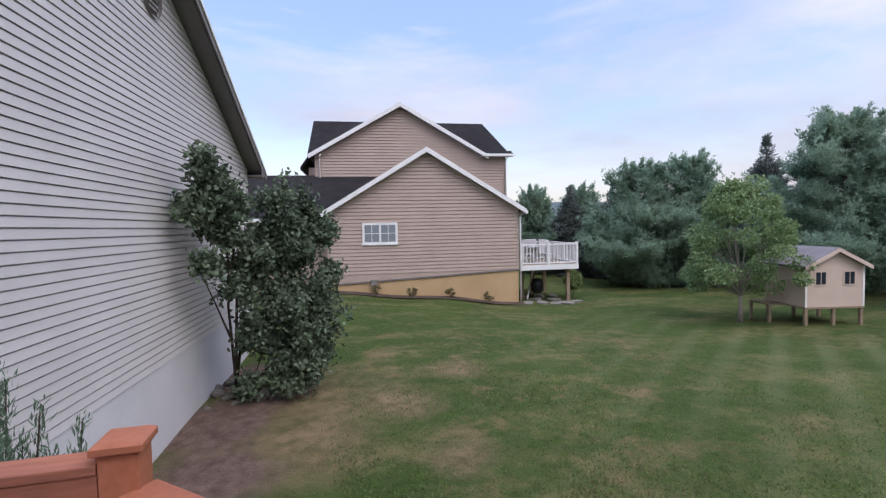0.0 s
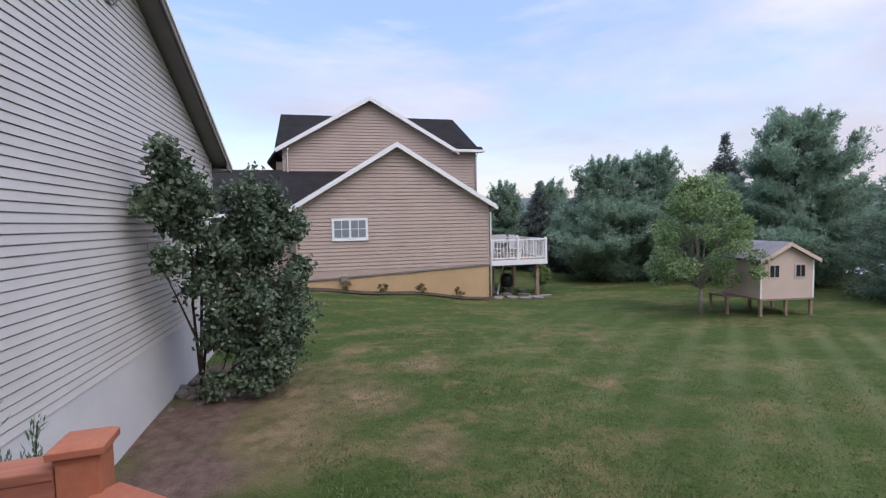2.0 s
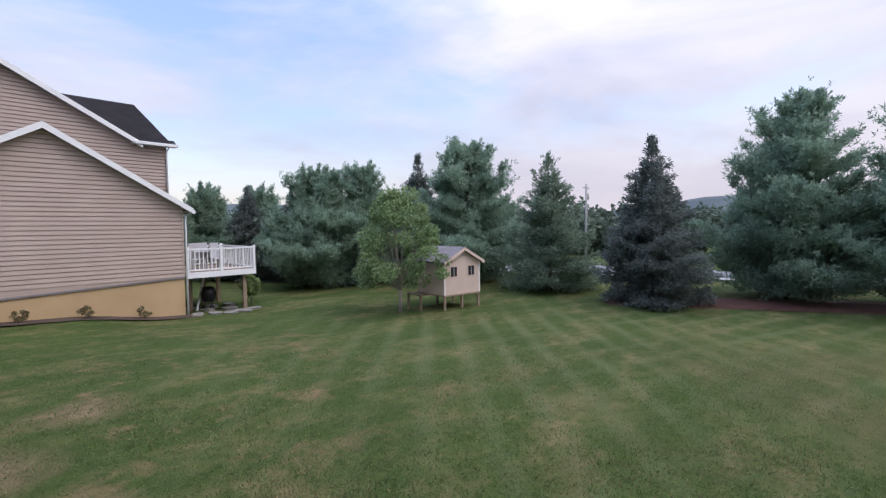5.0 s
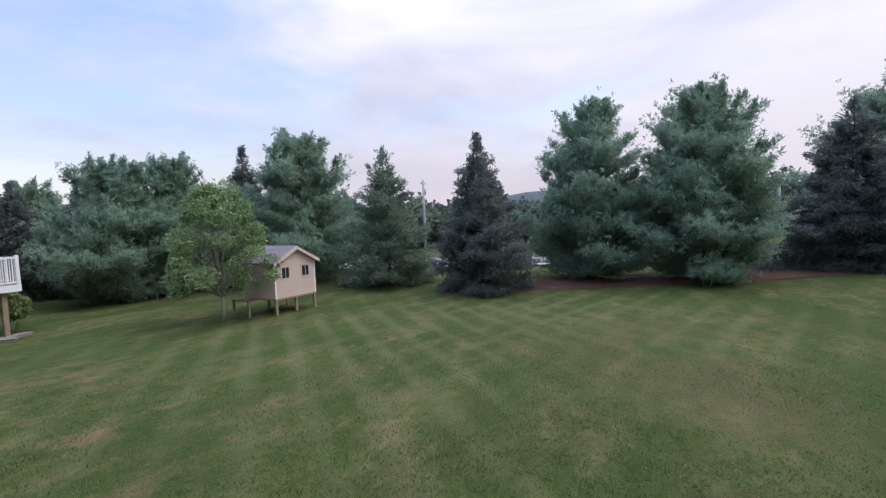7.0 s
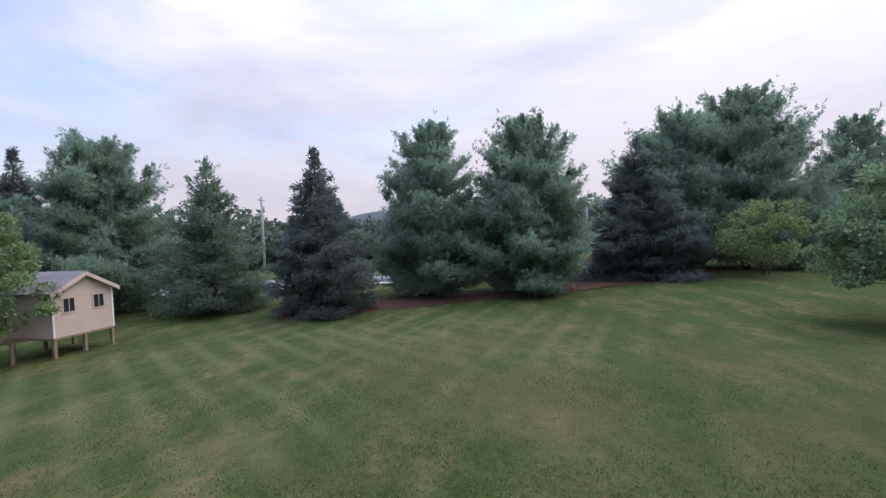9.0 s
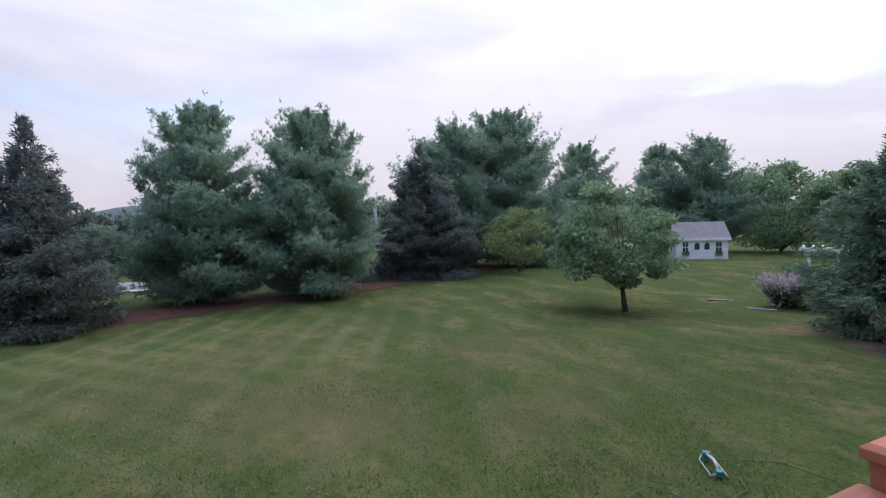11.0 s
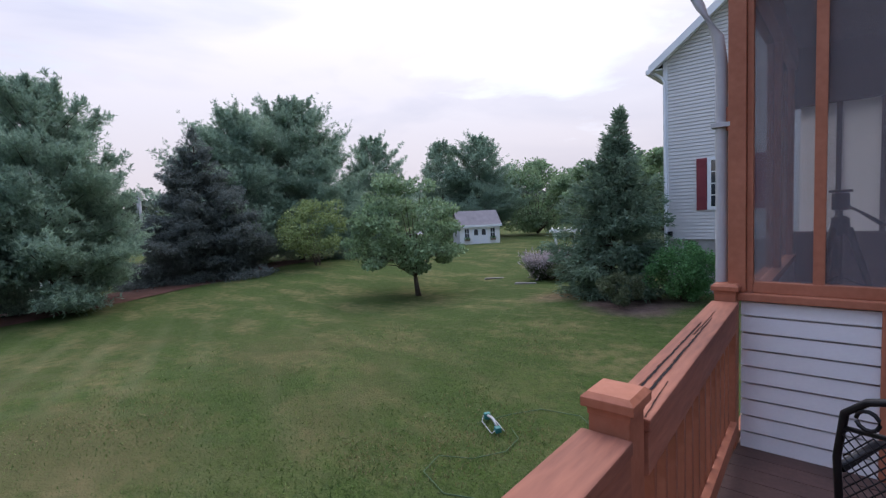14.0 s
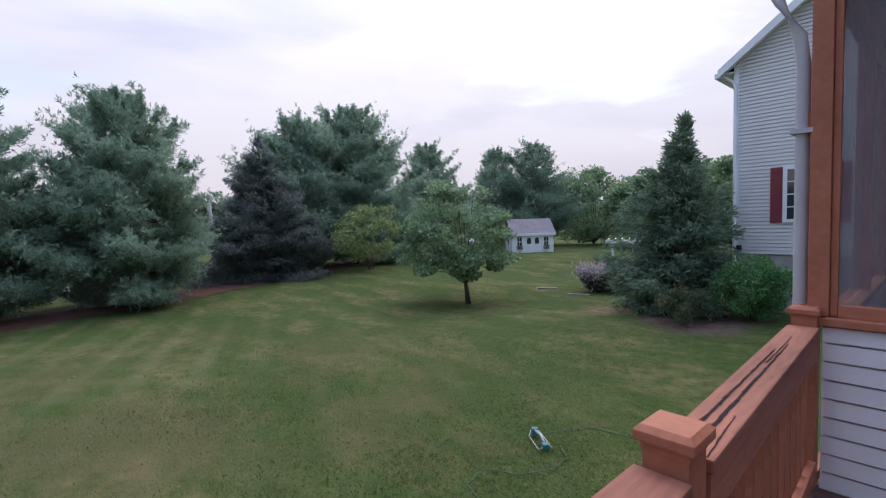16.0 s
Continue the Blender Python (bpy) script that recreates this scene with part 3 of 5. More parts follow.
def ground_sheet():
    near = np.concatenate((np.array((-900, -500, -260, -140, -80, -50)), np.arange(-36, 56.01, 0.5), np.array((60, 70, 85, 110, 160, 280, 500, 900))))
    ys = np.concatenate((np.array((-900, -500, -260, -150, -100, -75)), np.arange(-60, 40.01, 0.5), np.array((46, 60, 85, 120, 180, 300, 500, 900))))
    gx, gy = np.meshgrid(near, ys, indexing="ij")
    z = ground_z(gx, gy)
    z += 0.012 * np.sin(gx * 1.7 + np.sin(gy * 0.8)) + 0.012 * np.sin(gy * 1.3 + 2 * np.sin(gx * 0.45))
    v = np.stack((gx, gy, z), axis=-1).reshape(-1, 3)
    i, j = np.meshgrid(np.arange(len(near) - 1), np.arange(len(ys) - 1), indexing="ij")
    a = (i * len(ys) + j).ravel()
    f = np.stack((a, a + len(ys), a + len(ys) + 1, a + 1), axis=1)
    ob = np_mesh("ground", v, f, LAWN)
    tagged(ob, "mown lawn with pale stripes, dry patches and bare soil", "lawn", kind="structure")


ground_sheet()


def strip(name, line, width, material, lift, label, category, thick=0.0):
    """A band that follows the ground along a line."""
    pts = [np.array(p, float) for p in line]
    vs, fs = [], []
    for i, p in enumerate(pts):
        d = pts[min(i + 1, len(pts) - 1)] - pts[max(i - 1, 0)]
        d /= np.linalg.norm(d)
        n = np.array((-d[1], d[0]))
        for k in (-0.5, -0.17, 0.17, 0.5):
            q = p + n * width * k
            vs.append((q[0], q[1], gz(q[0], q[1]) + lift + (thick if abs(k) < 0.3 else 0)))
    for i in range(len(pts) - 1):
        for k in range(3):
            a = 4 * i + k
            fs.append((a, a + 1, a + 5, a + 4))
    ob = np_mesh(name, np.array(vs), np.array(fs), material)
    return tagged(ob, label, category, kind="structure")


def along_line(a, b, n, bow=0.0):
    a, b = np.array(a, float), np.array(b, float)
    d = b - a
    return [a + d * t + np.array((-d[1], d[0])) * bow * math.sin(3.14159 * t) for t in np.linspace(0, 1, n)]


strip("road", along_line((24, 60), (52, -60), 60), 7.5, ASPHALT, 0.05, "pale grey asphalt road beyond the conifers", "road")
strip("kerb", along_line((19.8, 60), (47.8, -60), 60), 0.35, KERB, 0.06, "pale concrete kerb along the road", "kerb", 0.06)
strip("mulch_bed", along_line((21.4, 6.5), (31.5, -20), 40, 0.01), 3.2, MULCH, 0.02, "red-brown bark mulch bed under the conifers", "mulch", 0.05)

# far hills and woods
def hills():
    vs, fs = [], []
    n = 160
    for i in range(n + 1):
        a = radians(-70 + 260 * i / n)
        h = 26 + 9 * math.sin(a * 5.0) + 6 * math.sin(a * 13 + 1) + 2.0 * math.sin(a * 37)
        for r, z in ((560, -8), (640, h * 0.8), (720, h)):
            vs.append((r * math.sin(a), r * math.cos(a), z))
    for i in range(n):
        for k in range(2):
            a = 3 * i + k
            fs.append((a, a + 1, a + 4, a + 3))
    ob = np_mesh("backdrop", np.array(vs), np.array(fs), HILL)
    tagged(ob, "low blue-grey wooded hills far off", "hills", kind="structure")


hills()


def far_woods(line, n, height, depth, seed, label):
    """Unevenly high broadleaf woods as one mass of clumps."""
    rng = np.random.default_rng(seed)
    pts = np.array(line, float)
    seg = rng.uniform(0, len(pts) - 1.001, n)
    i = seg.astype(int)
    p = pts[i] + (pts[i + 1] - pts[i]) * (seg - i)[:, None]
    centre = p + rng.normal(0, depth, (n, 2))
    tall = height * rng.uniform(0.6, 1.15, n)
    per = 260
    d = rng.normal(size=(n, per, 3))
    d /= np.linalg.norm(d, axis=2, keepdims=True)
    d *= rng.uniform(0.55, 1.0, (n, per, 1)) * tall[:, None, None] * np.array((0.36, 0.36, 0.5))
    q = np.empty((n, per, 3))
    q[..., 0], q[..., 1] = centre[:, 0, None] + d[..., 0], centre[:, 1, None] + d[..., 1]
    q[..., 2] = ground_z(centre[:, 0], centre[:, 1])[:, None] + tall[:, None] * 0.52 + d[..., 2]
    v, f = leaves(q.reshape(-1, 3), 0.9, 0.7, rng, up=0.1)
    ob = np_mesh("woods", v, f, FAR_WOOD)
    tagged(ob, label, "woods", kind="stuff")


far_woods(((48, 95), (75, 55), (88, 20), (92, -15), (80, -60)), 110, 8.5, 6, 3, "far green broadleaf woods beyond the road")
far_woods(((46, 85), (62, 35), (67, -5), (70, -45)), 90, 4.6, 2.0, 6, "green hedge and low woods on the far side of the road")
far_woods(((60, -70), (42, -88), (20, -95), (8, -80)), 60, 9.5, 4, 4, "soft green broadleaf woods behind the garden shed")

# ---- own house ----
WALL_M = pose(-3.47, -0.80, 0, 0, 0, 85.0)  # local x runs north along the wall, -y points out over the deck
S0, S1, RIDGE, EAVE, PITCH = -9.0, 12.43, 2.2, 3.30, 0.49


def rake_z(s):
    return EAVE + PITCH * (S1 - s) if s > RIDGE else EAVE + PITCH * (S1 - RIDGE) - PITCH * (RIDGE - s)


def own_house():
    top = rake_z(RIDGE)
    left = rake_z(S0)
    w = thing("wall_east", "white vinyl lap siding over a painted concrete base", "wall", WALL_M, kind="structure")
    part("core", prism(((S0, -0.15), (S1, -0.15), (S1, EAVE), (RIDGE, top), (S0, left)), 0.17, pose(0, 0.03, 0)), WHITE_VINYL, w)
    part("foundation", box(S0, -0.004, -2.6, S1 + 0.01, 0.22, -0.15), CONCRETE, w, "pale painted concrete foundation")
    part("corner_post", box(S1 - 0.09, -0.022, -0.15, S1 + 0.012, 0.1, EAVE), WHITE_VINYL, w)
    z, n = -0.15, 0
    lap = 0.1035
    while z < top - 0.05:
        z1 = min(z + lap, top - 0.01)
        # where the rake cuts the board
        hi0, hi1 = S1 - max(0, (z - EAVE)) / PITCH, S1 - max(0, (z1 - EAVE)) / PITCH
        lo0, lo1 = max(S0, RIDGE - (top - z) / PITCH), max(S0, RIDGE - (top - z1) / PITCH)
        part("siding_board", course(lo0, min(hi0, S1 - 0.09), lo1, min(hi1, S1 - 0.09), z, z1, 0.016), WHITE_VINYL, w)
        z += lap
    # gable vent: a ring with slats
    vent = thing("gable_vent", "round white louvred gable vent in the siding", "vent", WALL_M @ pose(7.35, -0.02, 5.12))
    ring = bmesh.new()
    bmesh.ops.create_cone(ring, cap_ends=False, segments=32, radius1=0.30, radius2=0.30, depth=0.05, matrix=pose(0, 0, 0, 90))
    bmesh.ops.create_cone(ring, cap_ends=False, segments=32, radius1=0.24, radius2=0.24, depth=0.05, matrix=pose(0, 0, 0, 90))
    part("frame", ring, SOFFIT, vent)
    disc = bmesh.new()
    bmesh.ops.create_circle(disc, cap_ends=True, segments=32, radius=0.29, matrix=pose(0, 0.015, 0, 90))
    part("backing", disc, GAP, vent)
    for k in range(6):
        zz = -0.19 + 0.075 * k
        half = math.sqrt(max(0.0, 0.245 ** 2 - zz * zz))
        part("slat", box(-half, -0.02, zz - 0.004, half, 0.01, zz + 0.004, m=pose(0, 0, 0, 0)), SOFFIT, vent)
    # roof over the gable with its overhang, grey soffit and white fascia
    roof = thing("roof", "dark shingle roof with a grey soffit and pale rake board", "roof", WALL_M, kind="structure")
    ov, th = 0.36, 0.06
    for sgn, s_end in ((1, S1 + 0.45), (-1, S0 - 0.45)):
        zt, ze = top + 0.06, top + 0.06 - PITCH * abs(s_end - RIDGE)
        part("slope", prism(((RIDGE, zt), (s_end, ze), (s_end, ze + 0.10), (RIDGE, zt + 0.10)), 9.5 + ov, pose(0, -ov, 0)), ROOF, roof)
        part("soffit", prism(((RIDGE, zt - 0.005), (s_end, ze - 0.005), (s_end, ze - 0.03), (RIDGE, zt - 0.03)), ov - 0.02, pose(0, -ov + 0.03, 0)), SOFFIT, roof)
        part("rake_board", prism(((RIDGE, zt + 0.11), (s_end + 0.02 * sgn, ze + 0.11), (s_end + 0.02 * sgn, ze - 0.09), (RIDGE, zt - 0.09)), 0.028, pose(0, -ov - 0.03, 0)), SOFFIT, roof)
        part("drip_edge", prism(((RIDGE, zt + 0.125), (s_end + 0.02 * sgn, ze + 0.125), (s_end + 0.02 * sgn, ze + 0.045), (RIDGE, zt + 0.045)), 0.02, pose(0, -ov - 0.052, 0)), WHITE_TRIM, roof)
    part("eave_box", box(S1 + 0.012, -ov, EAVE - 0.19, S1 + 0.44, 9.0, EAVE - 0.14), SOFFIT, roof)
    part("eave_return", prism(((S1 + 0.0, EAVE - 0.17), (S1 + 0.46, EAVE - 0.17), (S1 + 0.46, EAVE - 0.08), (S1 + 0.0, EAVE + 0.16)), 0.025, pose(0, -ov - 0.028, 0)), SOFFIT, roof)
    part("gutter", box(S1 + 0.44, -ov - 0.02, EAVE - 0.17, S1 + 0.55, 9.0, EAVE - 0.05, bevel=0.015), WHITE_TRIM, roof, "white eave gutter")
    north = thing("wall_north", "white vinyl house wall around the corner", "wall", WALL_M, kind="structure")
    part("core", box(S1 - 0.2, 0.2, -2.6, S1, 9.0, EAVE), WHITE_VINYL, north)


own_house()

# ---- deck and railing ----
P_WALL, P1, PV, P2, P3 = (-3.30, 0.87), (-1.27, 0.87), (1.955, -2.05), (1.955, -3.07), (2.03, -5.04)
RAIL_Z, CAP_Z = 0.90, 1.0


def deck_floor():
    root = thing("floor", "weathered red-brown deck boards on a raised frame", "deck", kind="structure")
    y = -7.55
    while y < 0.92:
        y1 = y + 0.138
        west = -3.47 + (y + 0.8) * 0.0875 + 0.03
        east = 1.98 if y1 < -2.05 else 1.98 - (y1 + 2.05) * 1.10
        if east - west > 0.3:
            part("board", box(west, y, -0.03, east, y1 - 0.006, 0.0, bevel=0.003), DECK, root)
        y = y1
    frame_bm = bmesh.new()
    for a, b in ((P_WALL, P1), (P1, PV), (PV, P3), (P3, (2.0, -7.5))):
        d = Vector((b[0] - a[0], b[1] - a[1], 0))
        box(0, -0.02, -0.27, d.length, 0.02, -0.032, frame_bm, Matrix.Translation((a[0], a[1], 0)) @ Matrix.Rotation(math.atan2(d.y, d.x), 4, "Z"))
    part("rim_joist", frame_bm, STAIN, root)
    for x, y in (P1, PV, P2, P3, (1.94, -7.4)):
        part("support_post", box(x - 0.16, y - 0.07, -2.2, x - 0.02, y + 0.07, -0.272), RAW_WOOD, root)


deck_floor()


def rail_post(x, y, turn, label, k=1.0):
    root = thing("railing_post", label, "railing post", pose(x, y, 0, 0, 0, turn), "railing posts round the deck")
    part("post", box(-0.068 * k, -0.068 * k, 0.0, 0.068 * k, 0.068 * k, CAP_Z - 0.045, bevel=0.004), STAIN, root)
    part("collar", box(-0.071 * k, -0.071 * k, CAP_Z - 0.062, 0.071 * k, 0.071 * k, CAP_Z - 0.040, bevel=0.002), STAIN, root)
    cap = box(-0.088 * k, -0.088 * k, CAP_Z - 0.040, 0.088 * k, 0.088 * k, CAP_Z - 0.012, bevel=0.004)
    b = bmesh.new()
    lo = [b.verts.new((sx * 0.086 * k, sy * 0.086 * k, CAP_Z - 0.0125)) for sx, sy in ((-1, -1), (1, -1), (1, 1), (-1, 1))]
    hi = [b.verts.new((sx * 0.070 * k, sy * 0.070 * k, CAP_Z)) for sx, sy in ((-1, -1), (1, -1), (1, 1), (-1, 1))]
    for i in range(4):
        b.faces.new((lo[i], lo[(i + 1) % 4], hi[(i + 1) % 4], hi[i]))
    b.faces.new(hi)
    into(b, cap)
    part("cap", cap, STAIN, root, "red-stained bevelled post cap")
    return root


for (x, y), a in ((P1, 0), (P2, 0), (P3, 0), ((-3.1, 0.87), 0)):
    rail_post(x, y, a, "thick red-stained wooden deck railing post with flat cap", 0.97 if x < 0 else 0.82)


def railing(a, b, label, split=False, worn=False, top=RAIL_Z):
    d = Vector((b[0] - a[0], b[1] - a[1], 0))
    ln = d.length
    root = thing("railing", label, "railing", Matrix.Translation((a[0], a[1], 0)) @ Matrix.Rotation(math.atan2(d.y, d.x), 4, "Z"), "railing sections round the deck")
    e = 0.07
    wood = STAIN_WORN if worn else STAIN
    # handrail board on edge of two, lying flat; local +y is outwards
    part("handrail", box(e, -0.07, top - 0.038, ln - e, 0.07, top, bevel=0.006), wood, root)
    part("top_rail", box(e, -0.064, top - 0.165, ln - e, -0.028, top - 0.039, bevel=0.003), wood, root)
    part("bottom_rail", box(e, -0.064, 0.085, ln - e, -0.028, 0.175, bevel=0.003), STAIN, root)
    n = max(1, int((ln - 2 * e) / 0.138))
    bm = box(-0.017, -0.027, 0.06, 0.018, 0.010, top - 0.05, bevel=0.002)
    me = bpy.data.meshes.new("baluster")
    bm.to_mesh(me)
    bm.free()
    me.materials.append(STAIN)
    for k in range(n):
        shared("baluster", me, root, pose(e + (ln - 2 * e) * (k + 0.5) / n, 0, 0))
    if split:
        rng = random.Random(4)
        # weathered top: long open splits, straight along the grain, with lifted ragged lips
        for off, s0, s1, wide in ((0.024, 0.07, 1.30, 0.0055), (-0.012, 0.075, 1.42, 0.0062), (0.003, 1.05, 1.62, 0.0022), (-0.052, 0.08, 0.40, 0.0014)):
            b2, b3 = bmesh.new(), bmesh.new()
            s = s0
            rows, rims = [], []
            while s < s1:
                t = (s - s0) / (s1 - s0)
                w = wide * (1.0 - 0.75 * t) * rng.uniform(0.55, 1.2) + 0.0006
                y = off * (1.0 - 0.25 * t) + rng.uniform(-0.0016, 0.0016)
                rows.append((b2.verts.new((s, y - w, top + 0.0022)), b2.verts.new((s, y + w, top + 0.0022))))
                hgt = rng.uniform(0.0, 0.0045)
                rims.append((b3.verts.new((s, y + w, top + 0.001)), b3.verts.new((s, y + w + 0.002, top + 0.0012 + hgt)), b3.verts.new((s, y + w + 0.009, top + 0.001))))
                s += rng.uniform(0.012, 0.04)
            for r0, r1 in zip(rows, rows[1:]):
                b2.faces.new((r0[0], r1[0], r1[1], r0[1]))
            for r0, r1 in zip(rims, rims[1:]):
                for k in range(2):
                    b3.faces.new((r0[k], r1[k], r1[k + 1], r0[k + 1]))
            part("split", b2, GAP, root, "dark open split in the wood")
            part("splinter", b3, STAIN_WORN, root, "lifted wood beside the split")
    return root


railing(P_WALL, P1, "red-stained wooden deck railing beside the house wall", worn=True, top=0.925)
railing(P1, PV, "red-stained wooden deck railing across the corner", top=0.815)
railing(PV, P2, "short red-stained deck railing with a worn handrail", worn=True)
railing(P2, P3, "red-stained deck railing with a split weathered handrail", split=True, worn=True)

# ---- screened porch ----
def porch():
    x0, x1, y0, y1, ztop = -3.7, 1.98, -5.06, -7.4, 2.66
    w = thing("wall_porch", "white lap siding knee wall under the porch screens", "wall", kind="structure")
    part("core", box(x0, y0 - 0.12, 0.0, x1 - 0.02, y0 - 0.04, 0.90), VINYL_BRIGHTENED, w)
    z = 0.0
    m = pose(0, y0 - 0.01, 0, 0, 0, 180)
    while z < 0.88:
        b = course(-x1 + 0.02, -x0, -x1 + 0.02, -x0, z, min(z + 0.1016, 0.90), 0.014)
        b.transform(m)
        part("siding_board", b, VINYL_BRIGHTENED, w)
        z += 0.1016
    fr = thing("screen_frame", "red-stained porch frame with dark insect screens", "screened wall", kind="structure")
    part("sill", box(x0, y0 - 0.13, 0.90, x1 + 0.0, y0 + 0.035, 0.945, bevel=0.006), STAIN, fr)
    part("sill_rail", box(x0, y0 - 0.08, 0.946, x1 - 0.08, y0 - 0.01, 1.01, bevel=0.004), STAIN, fr)
    part("corner_post", box(x1 - 0.045, y0 - 0.10, 0.948, x1 + 0.045, y0 + 0.012, ztop + 0.25, bevel=0.005), STAIN, fr)
    part("corner_trim", box(x1 - 0.078, y0 - 0.06, 0.95, x1 - 0.047, y0 - 0.012, ztop, bevel=0.003), STAIN, fr)
    for cx in (1.60, 0.62, -0.36, -1.34, -2.32):
        part("mullion", box(cx - 0.026, y0 - 0.07, 1.011, cx + 0.026, y0 - 0.012, ztop, bevel=0.003), STAIN, fr)
    part("door_jamb", box(1.27, y0 - 0.035, 0.0, 1.345, y0 + 0.024, 0.899, bevel=0.004), STAIN, fr)
    part("header", box(x0, y0 - 0.12, ztop, x1 - 0.047, y0 + 0.0, ztop + 0.22, bevel=0.004), STAIN, fr)
    part("screen", box(x0, y0 - 0.052, 1.0, x1 - 0.08, y0 - 0.050, ztop), SCREEN, fr, "dark fine insect mesh")
    part("bracket", prism(((0, 0), (0.07, 0.05), (0.07, 0.11), (0, 0.15)), 0.06, pose(x1 + 0.047, y0 - 0.08, 1.90)), STAIN, fr)
    # east side of the porch
    e = thing("screen_side", "red-stained porch side with screens over a low wall", "screened wall", kind="structure")
    part("low_wall", box(x1 - 0.11, y1, 0.0, x1 - 0.02, y0 - 0.125, 0.90), WHITE_VINYL, e)
    part("sill", box(x1 - 0.12, y1, 0.90, x1 + 0.01, y0 - 0.135, 0.95), STAIN, e)
    for cy in (-6.3, -7.33):
        part("post", box(x1 - 0.1, cy - 0.05, 0.951, x1 - 0.01, cy + 0.05, ztop), STAIN, e)
    part("header", box(x1 - 0.12, y1, ztop, x1, y0 - 0.125, ztop + 0.22), STAIN, e)
    part("screen", box(x1 - 0.056, y1, 0.96, x1 - 0.054, y0 - 0.13, ztop), SCREEN, e, "dark fine insect mesh")
    # back and inner walls, ceiling and roof
    bw = thing("wall_back", "pale wall behind the porch with tall shaded panels", "wall", kind="structure")
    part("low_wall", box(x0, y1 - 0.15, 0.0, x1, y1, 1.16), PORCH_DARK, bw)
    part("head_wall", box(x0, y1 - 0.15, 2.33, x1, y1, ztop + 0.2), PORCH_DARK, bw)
    for k in range(17):
        px = 1.71 - 0.30 * k
        part("panel", box(px - 0.13, y1 - 0.06, 1.161, px + 0.13, y1 - 0.055, 2.329), SHADE, bw, "pale translucent panel lit from outside")
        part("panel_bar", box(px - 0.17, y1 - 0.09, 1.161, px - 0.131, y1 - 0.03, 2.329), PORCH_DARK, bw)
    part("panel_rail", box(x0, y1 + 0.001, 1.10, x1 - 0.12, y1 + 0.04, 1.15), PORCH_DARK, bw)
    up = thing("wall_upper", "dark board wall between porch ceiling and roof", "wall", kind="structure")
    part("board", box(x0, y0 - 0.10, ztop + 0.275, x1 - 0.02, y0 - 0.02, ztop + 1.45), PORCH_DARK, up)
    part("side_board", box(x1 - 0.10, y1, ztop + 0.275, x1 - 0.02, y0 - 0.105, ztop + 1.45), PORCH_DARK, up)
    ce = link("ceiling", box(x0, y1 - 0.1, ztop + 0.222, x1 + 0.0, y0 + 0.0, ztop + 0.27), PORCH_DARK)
    tagged(ce, "dark board ceiling of the porch", "ceiling", kind="structure")
    rf = thing("roof_porch", "low porch roof with a pale gutter", "roof", kind="structure")
    part("slope", prism(((x0, ztop + 1.75), (x1 + 0.40, ztop + 1.45), (x1 + 0.40, ztop + 1.52), (x0, ztop + 1.85)), 2.6, pose(0, y1 - 0.3, 0)), ROOF, rf)
    part("gutter", box(x1 + 0.40, y1 - 0.3, ztop + 1.40, x1 + 0.52, y0 + 0.0, ztop + 1.52, bevel=0.015), WHITE_TRIM, rf)
    ds = thing("downspout", "pale metal downspout beside the porch corner post", "downspout")
    xx, yy = x1 + 0.085, y0 - 0.03
    part("pipe", tube([(xx + 0.38, yy + 0.0, ztop + 1.42), (xx + 0.37, yy, ztop + 0.62), (xx + 0.30, yy, ztop + 0.40), (xx + 0.11, yy, ztop + 0.0), (xx + 0.02, yy, ztop - 0.20), (xx, yy, ztop - 0.36), (xx, yy, 1.2), (xx, yy, -1.5)], 0.036, 12, flat=0.72), METAL_PIPE, ds)
    part("strap", box(xx - 0.05, yy - 0.04, 1.93, xx + 0.05, yy + 0.045, 1.955), METAL_PIPE, ds)


porch()


def tripod(x, y, z):
    root = thing("tripod", "black photo tripod standing on the porch floor", "tripod", pose(x, y, z, 0, 0, 20))
    part("column", tube([(0, 0, 0.75), (0, 0, 1.36)], 0.016, 8), BLACK_METAL, root)
    part("hub", tube([(0, 0, 1.12), (0, 0, 1.16), (0, 0, 1.24), (0, 0, 1.26)], [0.05, 0.06, 0.055, 0.03], 10), BLACK_METAL, root)
    part("head", box(-0.045, -0.045, 1.30, 0.045, 0.045, 1.43, bevel=0.015), BLACK_METAL, root)
    part("plate", box(-0.06, -0.045, 1.432, 0.06, 0.045, 1.452, bevel=0.006), BLACK_METAL, root)
    part("pan_handle", tube([(0.03, 0, 1.37), (-0.10, 0.03, 1.29), (-0.24, 0.06, 1.18)], [0.011, 0.010, 0.018], 8), BLACK_METAL, root)
    for k in range(3):
        a = 2.094 * k + 0.4
        u = Vector((math.cos(a), math.sin(a), 0))
        leg = part("leg", tube([u * 0.05 + Vector((0, 0, 1.17)), u * 0.22 + Vector((0, 0, 0.6))], [0.026, 0.022], 8), BLACK_METAL, root)
        part("lower_leg", tube([u * 0.20 + Vector((0, 0, 0.66)), u * 0.40 + Vector((0, 0, 0.0))], [0.014, 0.012], 8), BLACK_METAL, leg)
        part("brace", tube([u * 0.015 + Vector((0, 0, 0.80)), u * 0.18 + Vector((0, 0, 0.74))], 0.008, 6), BLACK_METAL, root)


tripod(1.53, -6.4, 0.08)


